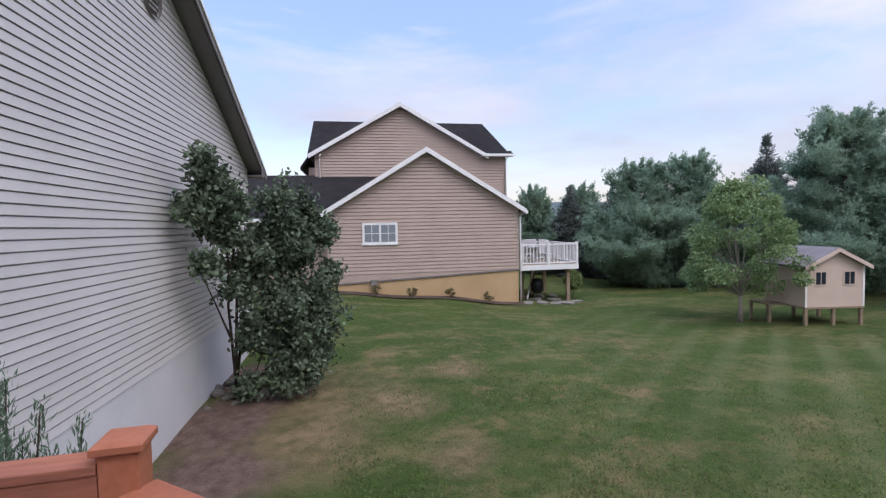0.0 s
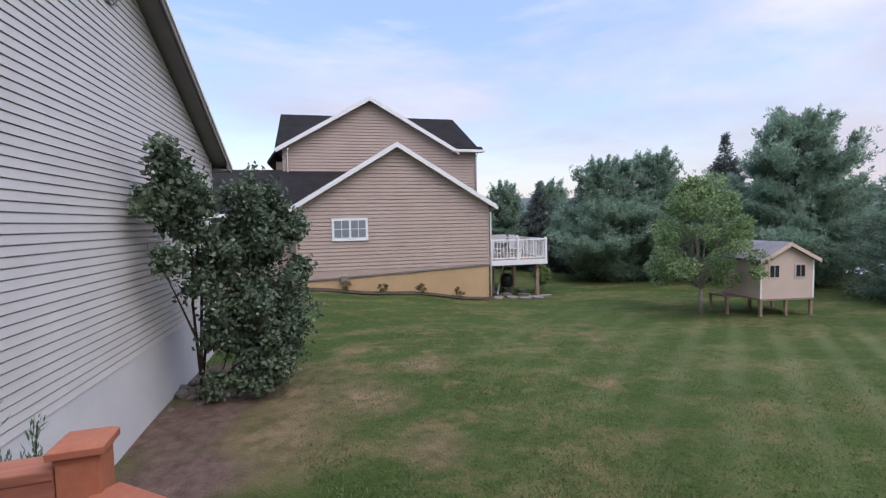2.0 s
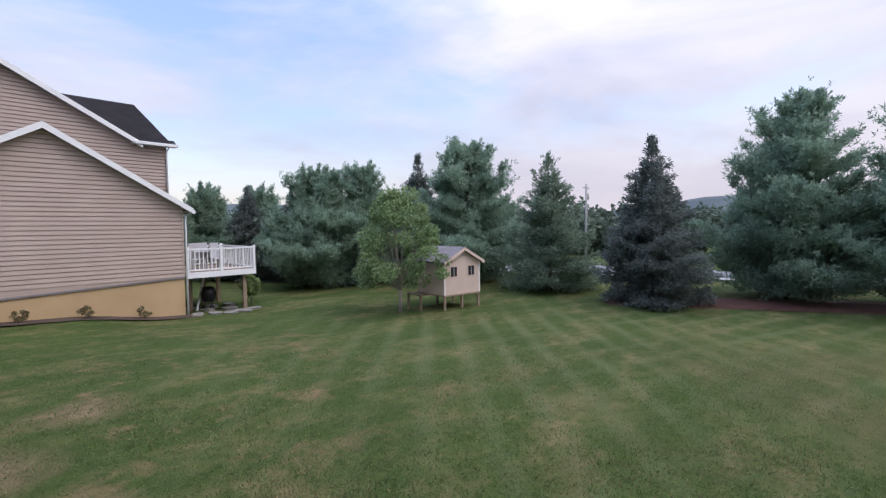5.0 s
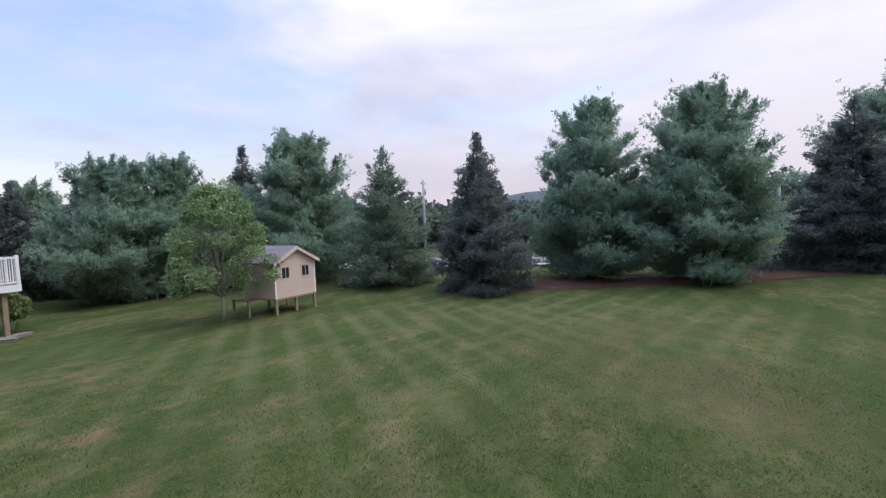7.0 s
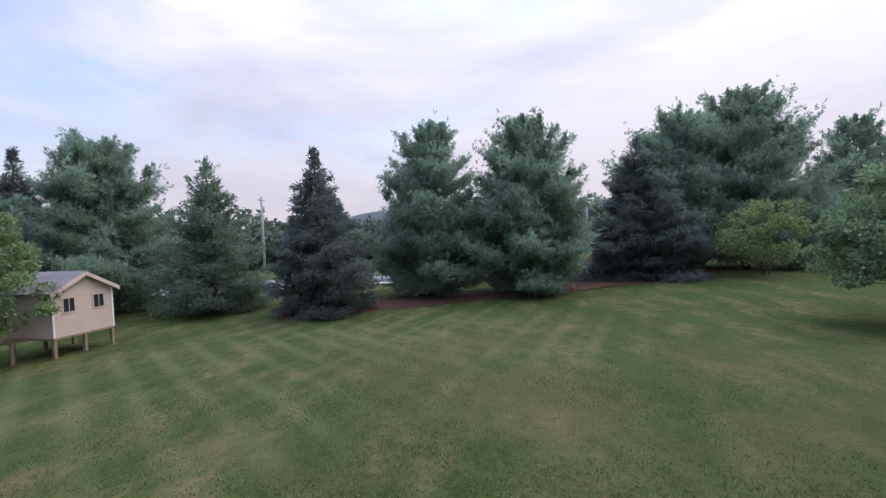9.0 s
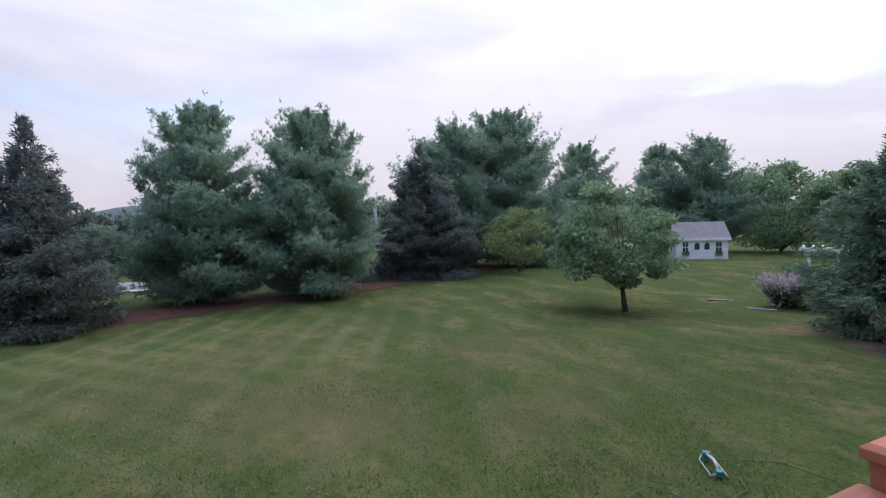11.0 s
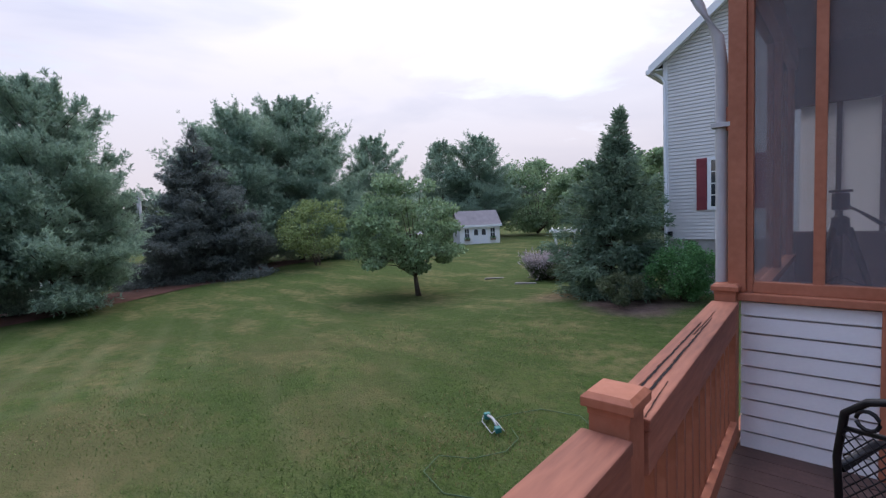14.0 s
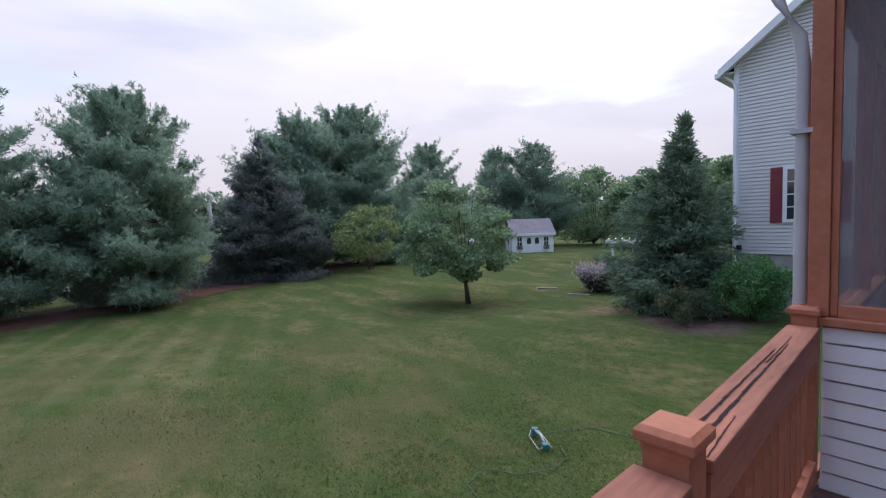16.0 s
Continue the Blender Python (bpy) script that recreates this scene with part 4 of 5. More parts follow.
def patio_chair(x, y, turn):
    root = thing("patio_chair", "black wrought metal chair with a mesh back", "chair", pose(x, y, 0, 0, 0, turn))
    # back frame: rounded top
    pts = [(-0.27, 0, 0.42), (-0.275, 0.02, 0.70), (-0.25, 0.035, 0.85), (-0.19, 0.045, 0.905), (0, 0.05, 0.97), (0.19, 0.045, 0.905), (0.25, 0.035, 0.85), (0.275, 0.02, 0.70), (0.27, 0, 0.42)]
    part("back_frame", tube(pts, 0.0115, 8), BLACK_METAL, root)
    mesh = bmesh.new()
    for k in range(-14, 15):
        for sgn in (1, -1):
            # a slanting wire, cut where it meets the frame
            x0, x1 = k * 0.030 - 0.15 * sgn, k * 0.030 + 0.15 * sgn
            cut = [t for t in np.linspace(0, 1, 41) if abs(x0 + (x1 - x0) * t) < 0.262]
            if len(cut) < 3:
                continue
            a, b = (Vector((x0 + (x1 - x0) * t, 0.012 + 0.023 * t, 0.45 + 0.35 * t)) for t in (cut[0], cut[-1]))
            tube([a, b], 0.0022, 4, mesh)
    part("back_mesh", mesh, BLACK_METAL, root, "black diamond wire mesh")
    part("crossbar", tube([(-0.265, 0.03, 0.80), (0, 0.04, 0.83), (0.265, 0.03, 0.80)], 0.008, 8), BLACK_METAL, root)
    for sx in (-1, 1):
        for r, cx, cz in ((0.045, 0.10, 0.885), (0.028, 0.19, 0.85)):
            part("scroll", tube([(sx * cx + r * math.cos(t), 0.045, cz + r * math.sin(t)) for t in np.linspace(0, 6.0, 12)], 0.006, 6), BLACK_METAL, root)
        part("armrest", tube([(sx * 0.272, 0.0, 0.66), (sx * 0.29, -0.25, 0.66), (sx * 0.28, -0.44, 0.62), (sx * 0.27, -0.47, 0.45)], 0.015, 8), BLACK_METAL, root)
        part("rear_leg", tube([(sx * 0.27, 0, 0.43), (sx * 0.27, 0.08, 0.0)], 0.015, 8), BLACK_METAL, root)
        part("front_leg", tube([(sx * 0.26, -0.47, 0.46), (sx * 0.27, -0.50, 0.0)], 0.015, 8), BLACK_METAL, root)
    seat = bmesh.new()
    tube([(-0.26, 0, 0.43), (-0.26, -0.47, 0.45), (0.26, -0.47, 0.45), (0.26, 0, 0.43), (-0.26, 0, 0.43)], 0.014, 6, seat)
    for k in range(12):
        tube([(-0.25 + 0.045 * k, 0, 0.43), (-0.25 + 0.045 * k, -0.47, 0.445)], 0.004, 4, seat)
    for k in range(11):
        tube([(-0.26, -0.045 * k, 0.435), (0.26, -0.045 * k, 0.435)], 0.004, 4, seat)
    part("seat", seat, BLACK_METAL, root)


patio_chair(1.24, -3.55, -25)

# ---- neighbour's house to the north ----
NM = pose(7.6, 17.6, 0, 0, 0, -4.43)  # local x along the gable to its right corner, y away from the deck


def joined_courses(x0, x1, z0, top, lap, lip=0.022):
    """All boards of a far wall; top(x-range by height) gives the ends of a board at a height."""
    b = bmesh.new()
    z = z0
    while True:
        a0, a1 = top(z)
        c0, c1 = top(z + lap)
        a0, a1, c0, c1 = max(a0, x0), min(a1, x1), max(c0, x0), min(c1, x1)
        if a1 - a0 < 0.05:
            break
        if c1 < c0:
            c0 = c1 = (a0 + a1) / 2
        course(a0, a1, c0, c1, z, z + lap, lip, b, 0.15)
        z += lap
    return b


def sash_window(root, x, z, w, h, panes, y=-0.02, frame=0.055, glass=PALE_GLASS, rows=2):
    """A window with a frame, sashes side by side, and glazing bars, as parts of root."""
    win = part("window", box(x - frame, y - 0.03, z - frame, x + w + frame, y - 0.005, z + h + frame), WHITE_TRIM, root)
    sw = w / panes
    for k in range(panes):
        xs = x + k * sw
        for r in range(rows):
            for c in range(2):
                pw, ph = (sw - 0.06) / 2, (h - 0.05) / rows
                px, pz = xs + 0.03 + c * pw, z + 0.025 + r * ph
                part("pane", box(px + 0.012, y - 0.036, pz + 0.015, px + pw - 0.012, y - 0.031, pz + ph - 0.015), glass, win)
    return win


def north_house():
    h = thing("house", "two-storey tan-sided house with dark roof and white trim", "house", NM)
    XL, XP, ZP, ZE = -8.05, -3.97, 4.86, 2.46
    sl = (ZP - ZE) / (0 - XP)
    # lower gable wing
    part("gable_wall", prism(((XL, -0.5), (0, -0.16), (0, ZE), (XP, ZP), (XL, ZE)), 5.0, pose(0, 0.03, 0)), TAN_SIDING, h)
    part("gable_siding", joined_courses(XL, 0, -0.12, lambda z: (XP - (ZP - z) / sl, XP + (ZP - z) / sl), 0.15, 0.022), TAN_SIDING, h)
    part("foundation", prism(((XL, -2.4), (-0.015, -2.4), (-0.015, -0.17), (XL, -0.53)), 4.9, pose(0, 0.03, 0)), TAN_FOUND, h, "tan painted foundation")
    part("starter_trim", prism(((XL, -0.54), (0.01, -0.18), (0.01, -0.12), (XL, -0.48)), 0.03, pose(0, -0.02, 0)), SOFFIT, h)
    part("siding_foot", prism(((XL, -0.48), (0, -0.12), (XL, -0.12)), 0.012, pose(0, -0.008, 0)), TAN_SIDING, h)
    for x in (XL, -0.07):
        part("corner_board", box(x, -0.022, -0.14 if x > -1 else -0.5, x + 0.07, 0.02, ZE), TAN_SIDING, h)
    for sx, xe in ((1, 0.28), (-1, XL - 0.28)):
        ze = ZP + 0.05 - sl * abs(xe - XP)
        part("roof_slope", prism(((XP, ZP + 0.06), (xe, ze), (xe, ze + 0.08), (XP, ZP + 0.15)), 5.4, pose(0, -0.28, 0)), ROOF, h, "dark shingle slope")
        part("rake_board", prism(((XP, ZP - 0.04), (xe, ze - 0.10), (xe, ze + 0.10), (XP, ZP + 0.17)), 0.03, pose(0, -0.315, 0)), WHITE_TRIM, h, "white rake board")
        part("rake_soffit", prism(((XP, ZP + 0.0), (xe, ze - 0.06), (xe, ze - 0.02), (XP, ZP + 0.05)), 0.27, pose(0, -0.284, 0)), WHITE_TRIM, h)
        part("eave_gutter", box(xe - 0.06, -0.3, ze - 0.10, xe + 0.06, 5.0, ze + 0.03, bevel=0.015), WHITE_TRIM, h, "white gutter")
    part("downspout", tube([(0.24, -0.16, ZE - 0.14), (0.06, -0.05, ZE - 0.36), (0.05, -0.05, -1.7)], 0.035, 8), WHITE_TRIM, h, "white downspout")
    sash_window(h, -6.60, 1.16, 1.33, 0.76, 2)
    part("window_sill", box(-6.68, -0.07, 1.06, -5.19, -0.005, 1.10), WHITE_TRIM, h)
    part("meter_box", box(-6.35, -0.16, -0.62, -6.08, -0.015, -0.34, bevel=0.02), STONE, h, "grey utility box low on the wall")
    # two-storey block behind, with a cross gable
    Y = 4.5
    BL, BR, BE = -8.85, 0.90, 5.42
    CX, CZ = -4.62, 7.82
    part("upper_wall", box(BL, Y + 0.03, -2.0, BR, Y + 8.5, BE), TAN_SIDING, h)
    cs = (CZ - BE) / 4.2
    part("cross_gable", prism(((CX - 4.2, BE), (CX + 4.2, BE), (CX, CZ)), 3.6, pose(0, Y + 0.03, 0)), TAN_SIDING, h)
    upper = joined_courses(BL, BR, 2.4, lambda z: (BL, BR) if z < BE - 0.03 else (CX - (CZ - z) / cs, CX + (CZ - z) / cs), 0.15, 0.022)
    upper.transform(pose(0, Y, 0))
    part("upper_siding", upper, TAN_SIDING, h)
    for sx in (-1, 1):
        xe = CX + sx * 4.5
        ze = CZ + 0.05 - cs * 4.5
        part("roof_slope", prism(((CX, CZ + 0.06), (xe, ze), (xe, ze + 0.08), (CX, CZ + 0.15)), 4.6, pose(0, Y - 0.32, 0)), ROOF, h, "dark shingle slope")
        part("rake_board", prism(((CX, CZ - 0.04), (xe, ze - 0.10), (xe, ze + 0.11), (CX, CZ + 0.17)), 0.03, pose(0, Y - 0.355, 0)), WHITE_TRIM, h, "white rake board")
        part("rake_soffit", prism(((CX, CZ), (xe, ze - 0.06), (xe, ze - 0.02), (CX, CZ + 0.05)), 0.30, pose(0, Y - 0.324, 0)), WHITE_TRIM, h)
    # main roof: ridge along the house
    for sgn in (-1, 1):
        ridge_y, run = Y + 4.0, 3.95 if sgn < 0 else 4.35
        b = bmesh.new()
        ends = ((BL - 0.35, BR - 0.2), (BL - 0.35, BR + 0.35))
        v = [b.verts.new(p) for p in ((ends[1][0], ridge_y + sgn * run, BE), (ends[1][1], ridge_y + sgn * run, BE), (ends[0][1], ridge_y, 7.95), (ends[0][0], ridge_y, 7.95))]
        b.faces.new(v)
        bmesh.ops.solidify(b, geom=list(b.faces), thickness=0.12)
        part("main_roof", b, ROOF, h, "dark shingle slope")
    b = bmesh.new()
    b.faces.new([b.verts.new(p) for p in ((CX + 4.1, Y - 0.35, BE - 0.02), (BR + 0.35, Y - 0.35, BE - 0.02), (BR + 0.35, Y + 0.15, BE + 0.29), (CX + 4.1, Y + 0.15, BE + 0.29))])
    bmesh.ops.solidify(b, geom=list(b.faces), thickness=0.08)
    part("eave_roof", b, ROOF, h, "dark shingle slope")
    part("upper_gutter", box(CX + 4.2, Y - 0.42, BE - 0.08, BR + 0.35, Y - 0.30, BE + 0.05, bevel=0.015), WHITE_TRIM, h, "white gutter")
    part("upper_soffit", box(CX + 4.1, Y - 0.30, BE - 0.07, BR + 0.33, Y - 0.02, BE - 0.04), WHITE_TRIM, h)
    for x in (BR - 0.02, BL + 0.25):
        part("downspout", tube([(x + 0.05, Y - 0.34, BE - 0.05), (x - 0.02, Y - 0.08, BE - 0.28), (x - 0.02, Y - 0.07, 2.4)], 0.04, 8), WHITE_TRIM, h, "white downspout")
    part("side_bay", box(BL - 0.55, Y + 2.4, -1.0, BL + 0.01, Y + 7, 5.1), TAN_SIDING, h)
    part("side_bay_roof", prism(((BL - 0.95, 4.95), (BL - 0.95, 5.08), (BL + 0.2, 6.75), (BL + 0.2, 6.6)), 5.0, pose(0, Y + 2.1, 0)), ROOF, h)
    # wing on the street side
    part("wing_wall", box(-17.0, 1.43, -1.5, XL - 0.005, 7.5, 2.2), TAN_SIDING, h)
    wing = joined_courses(-17.0, XL - 0.01, -0.3, lambda z: (-17.0, XL - 0.01) if z < 2.15 else (0, 0), 0.15, 0.022)
    wing.transform(pose(0, 1.39, 0))
    part("wing_siding", wing, TAN_SIDING, h)
    b = bmesh.new()
    b.faces.new([b.verts.new(p) for p in ((-17.3, 0.95, 2.22), (XL + 1.0, 0.95, 2.22), (XP, 4.6, 4.42), (-17.3, 4.6, 4.42))])
    bmesh.ops.solidify(b, geom=list(b.faces), thickness=0.1)
    part("wing_roof", b, ROOF, h, "dark shingle slope")
    part("wing_gutter", box(-17.3, 0.84, 2.10, XL - 0.05, 0.95, 2.23, bevel=0.015), WHITE_TRIM, h, "white gutter")
    return h


north_house()


def white_deck():
    d = thing("raised_deck", "white-railed raised wooden deck on posts", "deck", NM)
    X0, X1, Y0, Y1, Z = 0.06, 2.72, 0.02, 3.4, 0.0
    part("floor", box(X0, Y0, Z - 0.05, X1, Y1, Z), RAW_WOOD, d)
    part("rim", box(X0, Y0 - 0.03, Z - 0.22, X1, Y0 - 0.002, Z + 0.004), WHITE_TRIM, d)
    part("side_rim", box(X1 + 0.001, Y0 - 0.03, Z - 0.22, X1 + 0.03, Y1, Z + 0.004), WHITE_TRIM, d)
    bal = box(-0.015, -0.015, 0.08, 0.015, 0.015, 0.86)
    me = bpy.data.meshes.new("baluster")
    bal.to_mesh(me)
    bal.free()
    me.materials.append(WHITE_TRIM)

    def run(a, b):
        v = Vector((b[0] - a[0], b[1] - a[1], 0))
        m = Matrix.Translation((a[0], a[1], Z)) @ Matrix.Rotation(math.atan2(v.y, v.x), 4, "Z")
        for z0, z1, w in ((0.86, 0.92, 0.04), (0.06, 0.11, 0.025)):
            part("rail", box(0, -w, z0, v.length, w, z1, m=m), WHITE_TRIM, d)
        n = int(v.length / 0.15)
        for k in range(1, n):
            shared("baluster", me, d, m @ pose(v.length * k / n, 0, 0))

    run((X0, 0.04), (X1, 0.04))
    run((X1 - 0.03, 0.04), (X1 - 0.03, Y1))
    run((X0 + 1.2, Y1 - 0.05), (X1, Y1 - 0.05))
    for x, y in ((X0 + 0.05, 0.04), (X0 + 1.3, 0.04), (X1 - 0.03, 0.04), (X1 - 0.03, Y1 - 0.05)):
        part("rail_post", box(x - 0.05, y - 0.05, Z, x + 0.05, y + 0.05, Z + 0.98, bevel=0.008), WHITE_TRIM, d)
    for x, y in ((2.35, 0.25), (0.55, 1.2), (1.5, 2.4), (2.4, 3.1), (0.4, 3.1)):
        part("support_post", box(x - 0.07, y - 0.07, -2.3, x + 0.07, y + 0.07, Z - 0.051), RAW_WOOD, d, "bare wooden post")
    part("stair_stringer", tube([(0.7, 1.0, -1.7), (1.3, 1.6, -0.1)], 0.05, 4), WHITE_TRIM, d)
    return d


white_deck()


def patio_set():
    for k, (x, y, a) in enumerate(((0.9, 1.3, 0), (1.7, 1.1, 30), (1.3, 2.2, 180))):
        c = thing("deck_chair", "grey outdoor chair on the raised deck", "chair", NM @ pose(x, y, 0.0, 0, 0, a), "chairs on the raised deck")
        part("seat", box(-0.25, -0.25, 0.40, 0.25, 0.25, 0.44, bevel=0.01), METAL_PIPE, c)
        part("backrest", box(-0.25, 0.22, 0.45, 0.25, 0.26, 1.08, bevel=0.01), METAL_PIPE, c)
        for sx in (-1, 1):
            for sy in (-1, 1):
                part("leg", box(sx * 0.23 - 0.02, sy * 0.22 - 0.02, 0, sx * 0.23 + 0.02, sy * 0.22 + 0.02, 0.40), METAL_PIPE, c)
    t = thing("deck_table", "grey outdoor table on the raised deck", "table", NM @ pose(1.3, 1.65, 0))
    part("tabletop", box(-0.5, -0.35, 0.70, 0.5, 0.35, 0.74, bevel=0.01), METAL_PIPE, t)
    for sx in (-1, 1):
        for sy in (-1, 1):
            part("leg", box(sx * 0.44 - 0.025, sy * 0.3 - 0.025, 0, sx * 0.44 + 0.025, sy * 0.3 + 0.025, 0.70), METAL_PIPE, t)


patio_set()

# ---- things on the lawn ----
def playhouse():
    # origin under the front left corner; local x along the front, y back
    zf = -1.15
    g = gz(14.9, 10.5)
    root = thing("playhouse", "pinkish wooden playhouse on stilts with grey shingle roof", "playhouse", pose(14.73, 10.74, 0, 0, 0, -12))
    W, D, H = 2.0, 1.8, 1.33
    part("floor", box(-0.02, -0.02, zf - 0.06, W + 0.02, D, zf), RAW_WOOD, root)
    ze, zp = zf + H, zf + H + 0.52
    part("front_wall", prism(((0, zf), (W, zf), (W, ze), (W / 2, zp), (0, ze)), 0.05), PINK_BOARD, root)
    part("back_wall", prism(((0, zf), (W, zf), (W, ze), (W / 2, zp), (0, ze)), 0.05, pose(0, D - 0.05, 0)), PINK_BOARD, root)
    for x in (0, W - 0.05):
        part("side_wall", box(x, 0.051, zf, x + 0.05, D - 0.051, ze), PINK_BOARD, root)
    for x in (-0.012, W - 0.05):
        part("corner_board", box(x, -0.014, zf, x + 0.062, -0.001, ze), WHITE_BOARD, root)
    for x in (0.34, 1.32):
        win = part("window", box(x - 0.05, -0.02, zf + 0.70, x + 0.38, -0.001, zf + 1.20), PINK_BOARD, root)
        part("pane", box(x, -0.026, zf + 0.75, x + 0.33, -0.0205, zf + 1.15), DARK_GLASS, win)
        part("glazing_bar", box(x + 0.155, -0.031, zf + 0.75, x + 0.175, -0.0265, zf + 1.15), PINK_BOARD, win)
    sl = 0.52 / (W / 2)
    for sg in (-1, 1):
        xe = W / 2 + sg * (W / 2 + 0.14)
        part("roof_slope", prism(((W / 2, zp + 0.04), (xe, ze + 0.04 - 0.14 * sl), (xe, ze + 0.10 - 0.14 * sl), (W / 2, zp + 0.10)), D + 0.3, pose(0, -0.15, 0)), GREY_ROOF, root, "grey shingle slope")
        for k in range(9):
            t0 = k / 9.0
            xa, za = W / 2 + (xe - W / 2) * t0, zp + 0.105 - (zp - ze + 0.14 * sl) * t0
            part("shingle_course", box(-0.0, -0.15, 0, 0.15, D + 0.15, 0.012, m=Matrix.Translation((xa, 0, za)) @ Matrix.Rotation(math.atan(sl) * sg, 4, "Y") @ Matrix.Diagonal((sg, 1, 1, 1))), GREY_ROOF, root)
        part("rake_board", prism(((W / 2, zp - 0.03), (xe, ze - 0.03 - 0.14 * sl), (xe, ze + 0.10 - 0.14 * sl), (W / 2, zp + 0.10)), 0.025, pose(0, -0.176, 0)), PINK_BOARD, root)
    for x in (0.05, W / 2, W - 0.05):
        for y in (0.05, D - 0.1):
            part("stilt", box(x - 0.045, y - 0.045, g - 0.5, x + 0.045, y + 0.045, zf - 0.061), RAW_WOOD, root)
    part("ladder_platform", box(-0.62, D - 1.0, zf - 0.05, -0.03, D, zf), RAW_WOOD, root)
    for y in (D - 0.95, D - 0.05):
        part("platform_post", box(-0.60, y - 0.04, g - 0.5, -0.52, y + 0.04, zf + 0.0), RAW_WOOD, root)


playhouse()


def garden_shed():
    # origin at the front left corner; local x along the front, y back
    W, D, H, R = 3.35, 3.0, 1.85, 1.0
    root = thing("garden_shed", "white garden shed with grey roof and arched door windows", "shed", pose(25.25, -31.1, -1.42, 0, 0, -130))
    side = pose(0, 0, 0, 0, 0, 90)
    part("body", prism(((0, -0.3), (D, -0.3), (D, H), (D / 2, H + R), (0, H)), -W, side), SHED_WALL, root)
    part("front_board", box(0, -0.02, 0, W, -0.001, H), WHITE_BOARD, root)
    sl = R / (D / 2)
    for u0, u1 in ((D / 2, -0.22), (D / 2, D + 0.22)):
        z1 = H - 0.22 * sl
        part("roof_slope", prism(((u0, H + R + 0.02), (u1, z1 + 0.02), (u1, z1 + 0.08), (u0, H + R + 0.10)), -(W + 0.3), pose(-0.15, 0, 0) @ side), GREY_ROOF, root, "grey shingle slope")
    part("fascia", box(-0.15, -0.25, H - 0.24, W + 0.15, -0.222, H - 0.06), WHITE_TRIM, root)
    for k in range(2):
        x = W / 2 - 0.62 + 0.64 * k
        door = part("door", box(x, -0.05, 0.0, x + 0.60, -0.021, 1.62), WHITE_TRIM, root, "white shed door")
        arch = [(x + 0.13, 0.95), (x + 0.47, 0.95)] + [(x + 0.30 + 0.17 * math.cos(t), 1.28 + 0.17 * math.sin(t)) for t in np.linspace(0, math.pi, 8)]
        part("pane", prism(arch, 0.004, pose(0, -0.056, 0)), DARK_GLASS, door)
    for x in (0.42, W - 0.78):
        win = part("window", box(x - 0.06, -0.05, 0.72, x + 0.42, -0.021, 1.56), WHITE_TRIM, root)
        for r in range(2):
            for q in range(2):
                part("pane", box(x + 0.19 * q, -0.056, 0.77 + 0.38 * r, x + 0.16 + 0.19 * q, -0.051, 1.11 + 0.38 * r), DARK_GLASS, win)
        planter = part("flower_box", box(x - 0.04, -0.20, 0.52, x + 0.40, -0.052, 0.66, bevel=0.01), RAW_WOOD, root, "window box with small plants")
        rng = np.random.default_rng(9)
        v, f = leaves(np.stack((rng.uniform(x - 0.05, x + 0.41, 150), rng.uniform(-0.22, -0.06, 150), rng.uniform(0.62, 0.80, 150)), axis=1), 0.08, 0.05, rng)
        np_mesh("plants", v, f, YEW, planter)
    sw = part("side_window", box(-0.03, 1.2, 0.75, -0.001, 1.75, 1.5), WHITE_TRIM, root)
    part("pane", box(-0.036, 1.26, 0.8, -0.031, 1.69, 1.45), DARK_GLASS, sw)


garden_shed()


